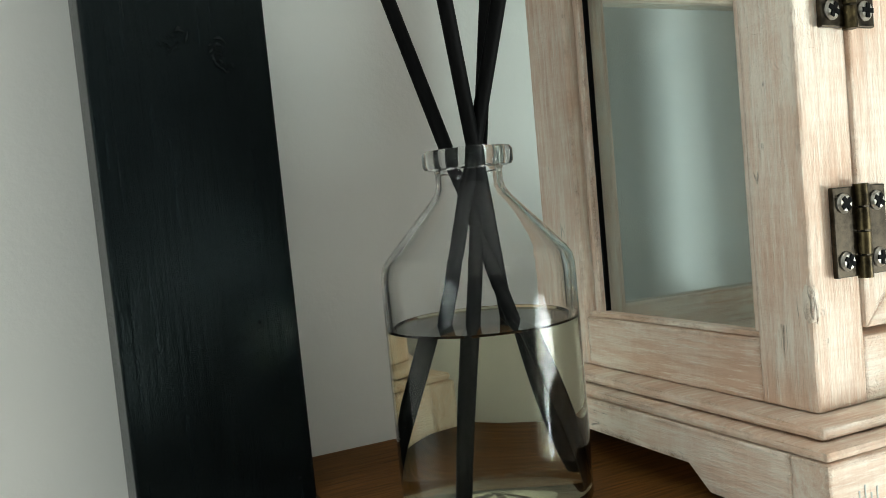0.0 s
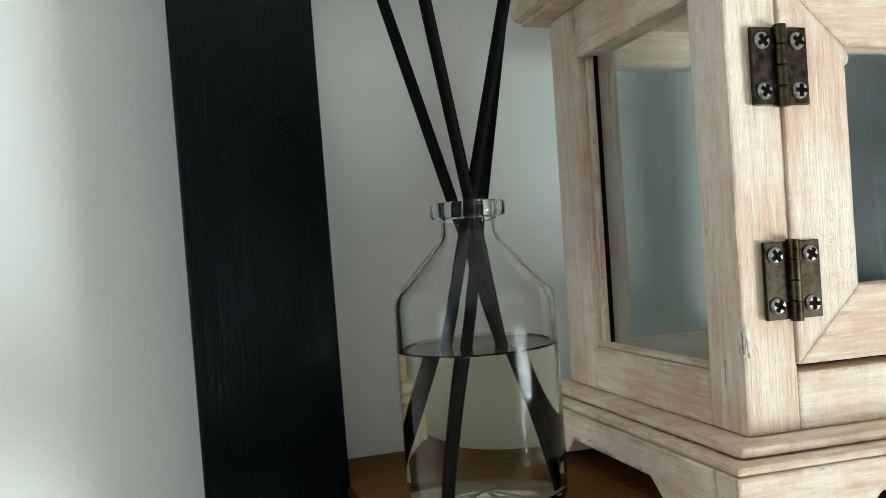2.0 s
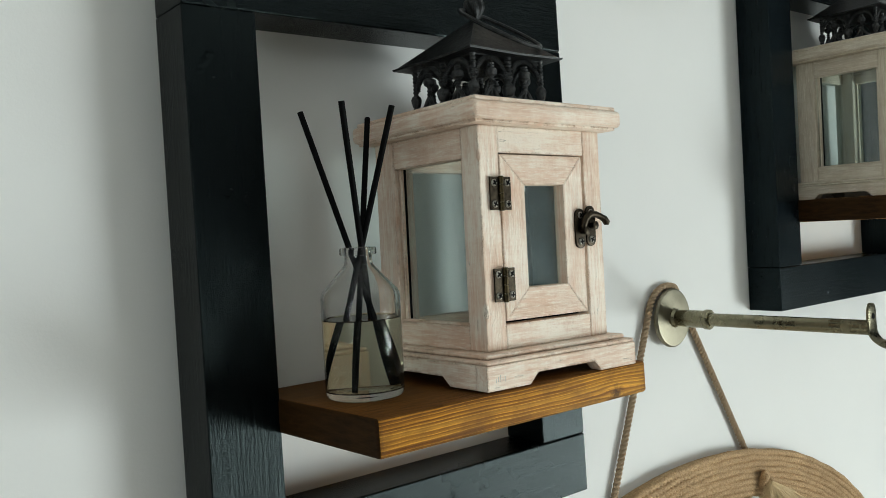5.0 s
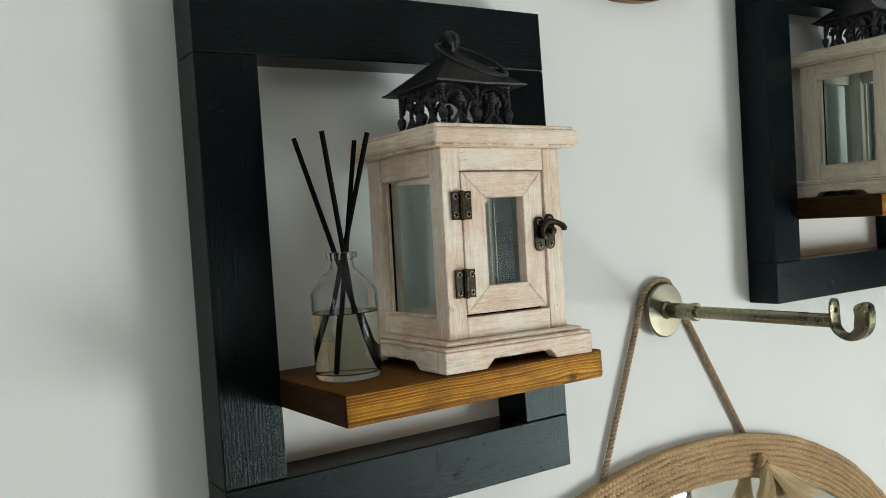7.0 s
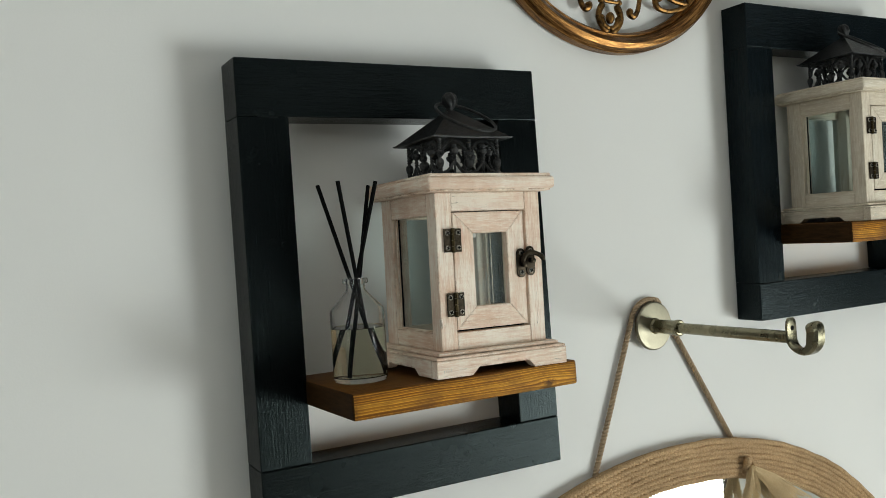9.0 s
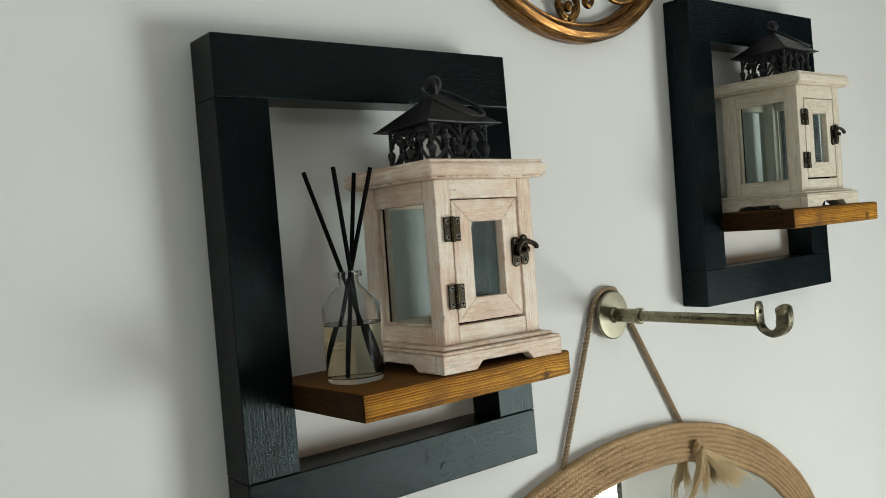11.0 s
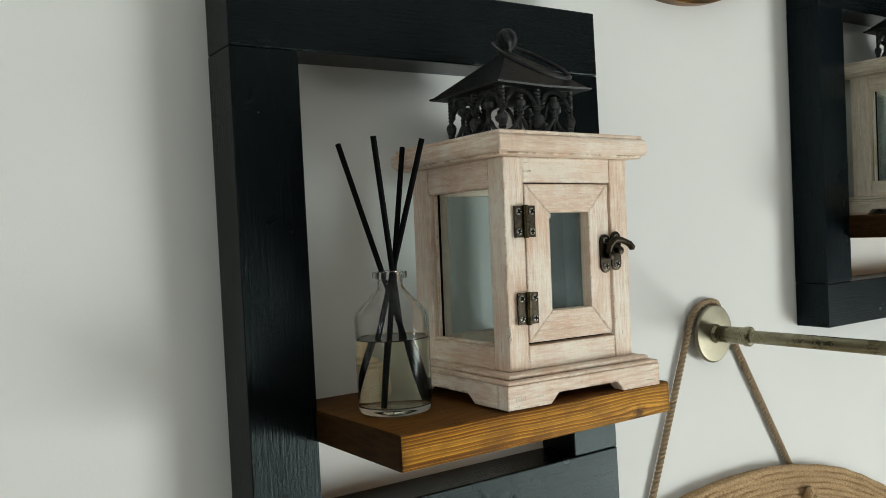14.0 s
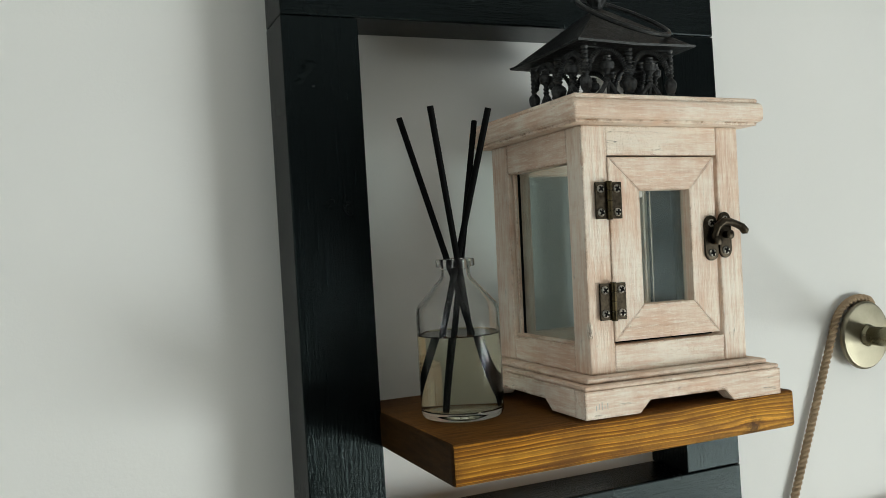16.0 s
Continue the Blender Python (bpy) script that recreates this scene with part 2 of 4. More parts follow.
def black_iron(name, low, high):
    """Cast iron under thin black paint, highlights painted in grey on the raised edges."""
    m, t, b = material(name, 0.42)
    b.inputs["Specular IOR Level"].default_value = 0.22
    g = noise_tex(t, mapped(t, (1, 1, 1)), 230, 6, 0.65)
    col = ramp(t, g, [(0.35, grey(low)), (0.7, grey(high))])
    rub_glint = math_node(t, "MULTIPLY", edge_mask(t, 0.0012), ramp(t, g, [(0.38, grey(0.15)), (0.62, grey(0.9))]))
    col = mix(t, rub_glint, col, (0.10, 0.106, 0.106))
    t.links.new(col, b.inputs["Base Color"])
    t.links.new(ramp(t, g, [(0.3, grey(0.3)), (0.7, grey(0.55))]), b.inputs["Roughness"])
    bump(t, b, g, 0.5, 0.0012)
    return m


IRON = black_iron("black_iron", 0.0015, 0.011)
# cage iron: lighter base colour paints the light its relief catches
IRON_LIT = black_iron("black_iron_lit_relief", 0.008, 0.075)
BRASS = metal("satin_antique_brass", (0.20, 0.18, 0.115), (0.29, 0.265, 0.18), 0.27, 60)
BRASS_PALE = metal("brushed_pale_brass", (0.21, 0.19, 0.135), (0.28, 0.255, 0.19), 0.44, 70)
GOLD = metal("rubbed_gold", (0.035, 0.018, 0.008), (0.32, 0.165, 0.05), 0.38, 160, 1.0, 0.3, 0.0006)


def rim_gold():
    """Bronze-gold brushed round the rim, rubbed dark in short streaks."""
    m, t, b = material("brushed_gold_rim", 0.36, 1.0)
    c = node(t, "TexCoord")
    sep = node(t, "SeparateXYZ")
    t.links.new(c.outputs["Object"], sep.inputs[0])
    v = node(t, "CombineXYZ")
    far = math_node(t, "SQRT", math_node(t, "ADD", math_node(t, "MULTIPLY", sep.outputs[0], sep.outputs[0]), math_node(t, "MULTIPLY", sep.outputs[2], sep.outputs[2])))
    t.links.new(math_node(t, "MULTIPLY", math_node(t, "ARCTAN2", sep.outputs[2], sep.outputs[0]), 5.0), v.inputs[0])
    t.links.new(math_node(t, "MULTIPLY", far, 240.0), v.inputs[1])
    t.links.new(math_node(t, "MULTIPLY", sep.outputs[1], 240.0), v.inputs[2])
    g = noise_tex(t, v.outputs[0], 1.6, 7, 0.7)
    t.links.new(ramp(t, g, [(0.32, (0.035, 0.018, 0.008)), (0.50, (0.18, 0.084, 0.026)), (0.66, (0.46, 0.25, 0.085))]), b.inputs["Base Color"])
    bump(t, b, g, 0.4, 0.0008)
    return m


GOLD_RIM = rim_gold()
PENCIL = material("pencil_grey", 0.6)[0]
PENCIL.node_tree.nodes["Principled BSDF"].inputs["Base Color"].default_value = (0.52, 0.52, 0.48, 1)
# flat black: painted shade of gaps, slots and holes; also the latch nut
DARK = material("flat_black", 0.7)[0]
DARK.node_tree.nodes["Principled BSDF"].inputs["Base Color"].default_value = (0.004, 0.004, 0.004, 1)
DARK.node_tree.nodes["Principled BSDF"].inputs["Specular IOR Level"].default_value = 0.05


def reed_black():
    m, t, b = material("black_reed", 0.6)
    b.inputs["Specular IOR Level"].default_value = 0.05
    g = noise_tex(t, mapped(t, (300, 300, 12)), 3, 5)
    t.links.new(ramp(t, g, [(0.3, grey(0.001)), (0.7, grey(0.004))]), b.inputs["Base Color"])
    return m


REED = reed_black()


def jute(name, a, b_):
    m, t, b = material(name, 0.9)
    g = noise_tex(t, mapped(t, (1, 1, 1)), 420, 7, 0.8)
    big = noise_tex(t, mapped(t, (1, 1, 1)), 16, 4)
    col = mix(t, ramp(t, big, [(0.3, grey(0)), (0.75, grey(0.4))]), ramp(t, g, [(0.3, a), (0.7, b_)]), tuple(0.62 * c for c in a))
    t.links.new(col, b.inputs["Base Color"])
    bump(t, b, g, 0.5, 0.0008)
    return m


JUTE = jute("jute_rope", (0.22, 0.115, 0.045), (0.80, 0.56, 0.31))
JUTE_PALE = jute("frayed_jute", (0.60, 0.43, 0.22), (0.82, 0.66, 0.42))
JUTE_GREY = jute("greyed_jute_rope", (0.30, 0.205, 0.12), (0.48, 0.355, 0.23))


def glass(name, colour, ior, rough=0.0):
    m, t, b = material(name, rough)
    b.inputs["Base Color"].default_value, b.inputs["IOR"].default_value = (*colour, 1), ior
    b.inputs["Transmission Weight"].default_value = 1.0
    return m


PANE = glass("window_glass", (0.97, 0.99, 0.985), 1.45)
BOTTLE = glass("clear_bottle_glass", (0.985, 0.99, 0.985), 1.45)
OIL = glass("pale_yellow_oil", (0.92, 0.90, 0.70), 1.40)
for clear, shine in ((BOTTLE, 0.3), (OIL, 0.02)):
    clear.node_tree.nodes["Principled BSDF"].inputs["Specular Tint"].default_value = (*grey(shine), 1)


def thin_glass(name, colour):
    """A thin pane: light passes straight through, tinted, with a little gloss and a painted bluish haze."""
    m, t, b = material(name)
    t.nodes.remove(b)
    clear, shine = node(t, "BsdfTransparent", Color=(*colour, 1)), node(t, "BsdfGlossy", Roughness=0.02)
    both = node(t, "MixShader", Fac=0.045)
    t.links.new(clear.outputs[0], both.inputs[1])
    t.links.new(shine.outputs[0], both.inputs[2])
    # pale blue diffuse film, painted in for the haze and reflections on the glass
    haze, film = node(t, "BsdfDiffuse", Color=(0.72, 0.83, 0.85, 1)), node(t, "MixShader")
    t.links.new(ramp(t, noise_tex(t, mapped(t, (1, 1, 1)), 45, 5), [(0.3, grey(0.025)), (0.75, grey(0.075))]), film.inputs[0])
    t.links.new(both.outputs[0], film.inputs[1])
    t.links.new(haze.outputs[0], film.inputs[2])
    t.links.new(film.outputs[0], t.nodes["Material Output"].inputs["Surface"])
    return m


LANTERN_GLASS = thin_glass("hazy_lantern_glass", (0.91, 0.945, 0.938))
MIRROR = material("mirror_silver", 0.015, 1.0)[0]
MIRROR.node_tree.nodes["Principled BSDF"].inputs["Base Color"].default_value = (0.86, 0.88, 0.87, 1)


# ---- building helpers ----
def part(name, bm, mat, parent=None, label="", smooth=False):
    me = bpy.data.meshes.new(name)
    bmesh.ops.recalc_face_normals(bm, faces=bm.faces)
    bm.to_mesh(me)
    bm.free()
    for mt in mat if isinstance(mat, (list, tuple)) else (mat,):
        me.materials.append(mt)
    if smooth:
        me.polygons.foreach_set("use_smooth", [True] * len(me.polygons))
        me.set_sharp_from_angle(angle=radians(38))
    ob = new(name, me)
    ob.parent = parent
    if label:
        ob["label"] = label
    return ob


def thing(name, m, label, category, group="", kind=""):
    ob = new(name)
    ob.empty_display_size = 0.02
    ob.matrix_world = m
    return tagged(ob, label, category, group, kind)


def box(bm, x0, x1, y0, y1, z0, z1, bevel=0.0, segments=2, index=0):
    made = bmesh.ops.create_cube(bm, size=1.0)["verts"]
    for v in made:
        v.co = ((x0 + x1) / 2 + v.co.x * (x1 - x0), (y0 + y1) / 2 + v.co.y * (y1 - y0), (z0 + z1) / 2 + v.co.z * (z1 - z0))
    faces = {f for v in made for f in v.link_faces}
    for f in faces:
        f.material_index = index
    if bevel:
        edges = list({e for v in made for e in v.link_edges})
        bmesh.ops.bevel(bm, geom=edges, offset=bevel, segments=segments, affect="EDGES", profile=0.5)
    return bm


def boxed(*args, **kw):
    return box(bmesh.new(), *args, **kw)


def prism(bm, outline, axis, a, b, bevel=0.0, index=0):
    """An outline of (u, v) pairs, pushed from a to b along the axis."""
    def place(u, v, w):
        return {"x": (w, u, v), "y": (u, w, v), "z": (u, v, w)}[axis]
    low = [bm.verts.new(place(u, v, a)) for u, v in outline]
    high = [bm.verts.new(place(u, v, b)) for u, v in outline]
    n = len(outline)
    faces = [bm.faces.new(low), bm.faces.new(high)]
    faces += [bm.faces.new((low[i], low[(i + 1) % n], high[(i + 1) % n], high[i])) for i in range(n)]
    for f in faces:
        f.material_index = index
    if bevel:
        bmesh.ops.bevel(bm, geom=list({e for f in faces for e in f.edges}), offset=bevel, segments=2, affect="EDGES", profile=0.5)
    return bm


def lathe(bm, profile, steps=40, centre=(0, 0, 0), index=0):
    """Turns (radius, z) pairs round z."""
    rings = []
    for r, z in profile:
        if r < 1e-6:
            rings.append([bm.verts.new((centre[0], centre[1], centre[2] + z))])
        else:
            rings.append([bm.verts.new((centre[0] + r * math.cos(2 * math.pi * k / steps), centre[1] + r * math.sin(2 * math.pi * k / steps), centre[2] + z)) for k in range(steps)])
    for a, b in zip(rings, rings[1:]):
        for k in range(steps):
            j = (k + 1) % steps
            loop = [a[k % len(a)], a[j % len(a)], b[j % len(b)], b[k % len(b)]]
            f = bm.faces.new(list(dict.fromkeys(loop)))
            f.material_index = index
    return bm


def tube(bm, points, radius, sides=8, closed=False, lobes=0, twist=0.0, depth=0.0, index=0):
    """A tube along points. lobes, twist, depth: strands that wind round it, so many turns to a metre."""
    pts = [Vector(p) for p in points]
    n = len(pts)
    rad = radius if isinstance(radius, (list, tuple)) else [radius] * n
    rings, up, run = [], None, 0.0
    for i, p in enumerate(pts):
        ahead = (pts[(i + 1) % n] if closed or i < n - 1 else p) - (pts[i - 1] if closed or i > 0 else p)
        ahead.normalize()
        if up is None:
            up = Vector((0, 0, 1)) if abs(ahead.z) < 0.9 else Vector((1, 0, 0))
        up = (up - ahead * up.dot(ahead)).normalized()
        side = ahead.cross(up)
        if i:
            run += (p - pts[i - 1]).length
        ring = []
        for k in range(sides):
            a = 2 * math.pi * k / sides
            r = rad[i] * (1 + depth * abs(math.sin(lobes / 2 * (a - 2 * math.pi * twist * run))) - depth / 2) if lobes else rad[i]
            ring.append(bm.verts.new(p + up * math.cos(a) * r + side * math.sin(a) * r))
        rings.append(ring)
    for a, b in zip(rings, rings[1:] + rings[:1] if closed else rings[1:]):
        for k in range(sides):
            bm.faces.new((a[k], a[(k + 1) % sides], b[(k + 1) % sides], b[k])).material_index = index
    if not closed:
        bm.faces.new(rings[0]).material_index = index
        bm.faces.new(rings[-1]).material_index = index
    return bm


def arc(cx, cz, r, a0, a1, n=14):
    return [(cx + r * math.cos(radians(a0 + (a1 - a0) * k / n)), cz + r * math.sin(radians(a0 + (a1 - a0) * k / n))) for k in range(n + 1)]


# ---- the room ----
X0, X1, Y0, Y1, Z1 = -2.10, 2.40, -3.20, 0.337, 2.45
TH = 0.12
structure = dict(kind="structure")
tagged(part("floor", boxed(X0 - TH, X1 + TH, Y0 - TH, Y1 + TH, -0.1, 0), FLOOR), "pale carpeted floor of the room", "floor", **structure)
tagged(part("ceiling", boxed(X0 - TH, X1 + TH, Y0 - TH, Y1 + TH, Z1, Z1 + 0.1), CEILING), "plain off-white painted ceiling", "ceiling", **structure)
tagged(part("wall_north", boxed(X0 - TH, X1 + TH, Y1, Y1 + TH, 0, Z1), PAINT), "smooth off-white painted plaster wall", "wall", **structure)
tagged(part("wall_south", boxed(X0 - TH, X1 + TH, Y0 - TH, Y0, 0, Z1), CHARCOAL), "wall out of view, painted charcoal to keep reflections in the frames dark", "wall", **structure)


def side_wall(name, paint, xa, xb, ya, yb, za, zb):
    bm = bmesh.new()
    for low, high, index in ((0, zb, 0), (zb, Z1, 1)):
        box(bm, xa, xb, Y0, ya, low, high, index=index)
        box(bm, xa, xb, yb, Y1, low, high, index=index)
    box(bm, xa, xb, ya, yb, 0, za)
    box(bm, xa, xb, ya, yb, zb, Z1, index=1)
    tagged(part(name, bm, paint), "wall out of view with a window opening, invented pale and dark halves that shape reflections" if paint[0] is not paint[1] else "plain taupe painted wall with a window opening", "wall", **structure)


def window(name, xa, xb, ya, yb, za, zb):
    w = thing(name, Matrix.Translation(((xa + xb) / 2, (ya + yb) / 2, za)), "white framed window with an area lamp as daylight", "window", kind="structure")
    hy, h, d = (yb - ya) / 2, zb - za, 0.025
    for s in (-1, 1):
        part("window_frame", boxed(-d, d, s * hy - (0.05 if s > 0 else 0), s * hy + (0.05 if s < 0 else 0), 0, h, bevel=0.003), FRAME_WHITE, w)
    for z in (0, h - 0.05):
        part("window_frame", boxed(-d, d, -hy + 0.05, hy - 0.05, z, z + 0.05, bevel=0.003), FRAME_WHITE, w)
    p = part("pane", boxed(-0.003, 0.003, -hy + 0.045, hy - 0.045, 0.045, h - 0.045), PANE, w)
    p.visible_shadow = False


# out of view: pale half brightens the mirror, dark half dims frame reflections
side_wall("wall_east", (PAINT, SLATE), X1, X1 + TH, -2.70, -1.20, 0.08, 1.24)
side_wall("wall_west", (TAUPE, TAUPE), X0 - TH, X0, -1.40, -0.50, 1.20, 1.96)
window("window_1", X1 + 0.03, X1 + 0.09, -2.70, -1.20, 0.08, 1.24)
# unseen opening added for the west fill lamp
window("fill_window", X0 - 0.09, X0 - 0.03, -1.40, -0.50, 1.20, 1.96)


# ---- picture-frame shelves ----
def frame_shelf(m, w, h, stile, rail_top, rail_low, depth, lean, paint, knots=()):
    """An open box frame of four boards, the stiles between the rails. lean: how far each side tips, a little out of square."""
    f = thing("wall_frame", m, "black painted wooden box frame hung on the wall", "wall frame", "black frames on the wall")
    hx = w / 2

    def skew(bm):
        for v in bm.verts:
            u = (v.co.x + hx) / w
            v.co.x += (v.co.z - h / 2) * (lean[0] * (1 - u) + lean[1] * u)
        return bm

    part("rail", skew(boxed(-hx, hx, -depth, -0.0005, 0, rail_low, bevel=0.0014)), paint[0], f)
    part("rail", skew(boxed(-hx, hx, -depth, -0.0005, h - rail_top, h, bevel=0.0014)), paint[0], f)
    for s in (-1, 1):
        part("stile", skew(boxed(min(s * hx, s * (hx - stile)), max(s * hx, s * (hx - stile)), -depth + 0.0005, -0.0005, rail_low + 0.0003, h - rail_top - 0.0003, bevel=0.0009)), paint[1], f)
    for x, z, rx, rz, turn in knots:
        bm = bmesh.new()
        rng = random.Random(int(9000 * abs(x) + 700 * z))
        for stroke in range(16):
            k, start, sweep = rng.uniform(0.2, 1.25), rng.uniform(0, 360), rng.uniform(12, 60)
            line = []
            for a in range(9):
                u = radians(start + sweep * a / 8)
                e = Vector((rx * k * math.cos(u) * (1 + 0.25 * math.sin(3 * u)), rz * k * math.sin(u) * (1 + 0.3 * math.sin(2 * u + k))))
                line.append((x + e.x * math.cos(turn) - e.y * math.sin(turn), -depth, z + e.x * math.sin(turn) + e.y * math.cos(turn)))
            tube(bm, line, [(0.0002 + 0.0004 * math.sin(math.pi * a / 8)) * rng.uniform(0.6, 1.1) for a in range(9)], 5)
        part("wood_knot", bm, paint[0], f, "raised knot in the painted board")
    return f


frame_shelf(pose(0.21375, 0.337, 1.344), 0.3965, 0.5125, 0.0585, 0.0645, 0.0590, 0.0520, (-0.003, -0.020), (BLACK_X, BLACK_Z),
            ((-0.1708, 0.310, 0.0040, 0.0035, 0.3), (-0.1560, 0.304, 0.0030, 0.0065, 0.5), (0.025, 0.035, 0.0045, 0.0085, 0.3), (-0.1277, 0.027, 0.004, 0.0025, 0.2), (0.046, 0.022, 0.0015, 0.006, -0.3), (-0.010, 0.012, 0.006, 0.0018, 0.35)))
frame_shelf(pose(1.0120, 0.337, 1.486), 0.3900, 0.494, 0.0575, 0.068, 0.0585, 0.0480, (0.0, -0.030), (BLUE_X, BLUE_Z))


def board(m, w, depth, thick, label):
    """A stained pine board, origin at the middle of its top back edge; end grain and faces differ, the ends with shade
    painted in.
    """
    bm = boxed(-w / 2, w / 2, -depth, 0, -thick, 0, bevel=0.0030, segments=3)
    for f in bm.faces:
        f.normal_update()
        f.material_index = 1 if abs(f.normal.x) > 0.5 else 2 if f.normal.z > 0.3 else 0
    ob = part("shelf_board", bm, [PINE, PINE_END_SHADED, PINE_TOP], None, smooth=True)
    ob.matrix_world = m
    return tagged(ob, label, "shelf", "pine shelf boards")


SHELF_LABEL = "honey-stained pine shelf board set into the black frame"
# the near board dips towards the wall
board(pose(0.2110, 0.3367, 1.4945, -1.5), 0.2755, 0.1862, 0.0270, SHELF_LABEL)
board(pose(1.0095, 0.3365, 1.6328), 0.275, 0.1705, 0.030, SHELF_LABEL)


# ---- lanterns ----
def screw(parent, x, y, z, r=0.0027, turn=20):
    """A cross-head screw that faces -y."""
    bm = bmesh.new()
    lathe(bm, [(0, 0.0012), (r * 0.75, 0.0011), (r, 0.0004), (r, -0.0004)], 16)
    # cross slots are black bars on the head, the recess shade painted
    for a in (turn, turn + 90):
        made = bmesh.ops.create_cube(bm, size=1.0)["verts"]
        for v in made:
            v.co = Matrix.Rotation(radians(a), 3, "Z") @ Vector((v.co.x * r * 1.45, v.co.y * r * 0.46, v.co.z * 0.0004 + 0.00125))
        for f in {f for v in made for f in v.link_faces}:
            f.material_index = 1
    for v in bm.verts:
        v.co = Vector((v.co.x + x, y - v.co.z, v.co.y + z))
    return part("screw", bm, [SCREW, DARK], parent)


def hinge(lantern, x, y, z):
    """Two leaves 21 x 25 mm with a knuckle between them."""
    bm = bmesh.new()
    for s in (-1, 1):
        box(bm, x + min(s * 0.0012, s * 0.0105), x + max(s * 0.0012, s * 0.0105), y - 0.0011, y + 0.0004, z - 0.0125, z + 0.0125, bevel=0.0003)
    h = part("hinge", bm, ANTIQUE, lantern, "antique bronze butt hinge")
    bm = bmesh.new()
    for k in range(4):
        tube(bm, [(x, y - 0.0016, z - 0.0134 + 0.0067 * k + 0.0003), (x, y - 0.0016, z - 0.0134 + 0.0067 * (k + 1) - 0.0003)], 0.0021, 12)
    part("knuckle", bm, PIN, h, smooth=True)
    for s in (-1, 1):
        for v in (-1, 1):
            screw(h, x + s * 0.0066, y - 0.0011, z + v * 0.0080, 0.0028, 15 + 31 * v + 12 * s)


def capsule(cx, z0, z1, r, n=10):
    return arc(cx, z1 - r, r, 0, 180, n) + arc(cx, z0 + r, r, 180, 360, n)


def latch(lantern, x, y, z):
    """A swing-hook latch: one plate on the door, one on the post, a curled arm across."""
    bm = bmesh.new()
    prism(bm, capsule(x - 0.0062, z - 0.0175, z + 0.0150, 0.0057), "y", y - 0.0016, y + 0.0003, 0.0004)
    prism(bm, capsule(x + 0.0064, z - 0.0160, z + 0.0172, 0.0054), "y", y - 0.0016, y + 0.0003, 0.0004)
    top = part("latch", bm, ANTIQUE, lantern, "antique bronze swing-hook latch", smooth=True)
    screw(top, x - 0.0062, y - 0.0016, z - 0.0120, 0.0030, 10)
    screw(top, x - 0.0062, y - 0.0016, z + 0.0096, 0.0028, 40)
    screw(top, x + 0.0064, y - 0.0016, z - 0.0105, 0.0030, 65)
    screw(top, x + 0.0064, y - 0.0016, z + 0.0118, 0.0027, 25)
    bm = bmesh.new()
    path = [(x - 0.0030, y - 0.0035, z - 0.0045), (x - 0.0058, y - 0.0045, z + 0.001), (x - 0.0040, y - 0.0055, z + 0.0068), (x + 0.001, y - 0.006, z + 0.0102), (x + 0.007, y - 0.0065, z + 0.0098),
            (x + 0.0125, y - 0.007, z + 0.0078), (x + 0.0165, y - 0.0075, z + 0.0058), (x + 0.0190, y - 0.0075, z + 0.0030), (x + 0.0190, y - 0.0075, z + 0.0008)]
    tube(bm, path, [0.0024, 0.0027, 0.0029, 0.0029, 0.0027, 0.0026, 0.0029, 0.0031, 0.0020], 10)
    part("hook_arm", bm, ANTIQUE, top, smooth=True)
    for px, pz, r in ((x - 0.0042, z - 0.0032, 0.0035), (x + 0.0066, z + 0.0008, 0.0034)):
        bm = bmesh.new()
        tube(bm, [(px, y - 0.001, pz), (px, y - 0.005, pz), (px, y - 0.0068, pz), (px, y - 0.0075, pz)], [r * 0.8, r * 0.8, r, r * 0.6], 14)
        part("knob", bm, ANTIQUE, top, smooth=True)


def plinth_board(bm, axis, half, at0, at1, foot, slope, lift, top):
    """A board with a cut-out that leaves a foot at each end."""
    out = [(-half, 0), (-half + foot, 0), (-half + foot + slope, lift), (half - foot - slope, lift), (half - foot, 0), (half, 0), (half, top), (-half, top)]
    prism(bm, out, axis, at0, at1, 0.0007)


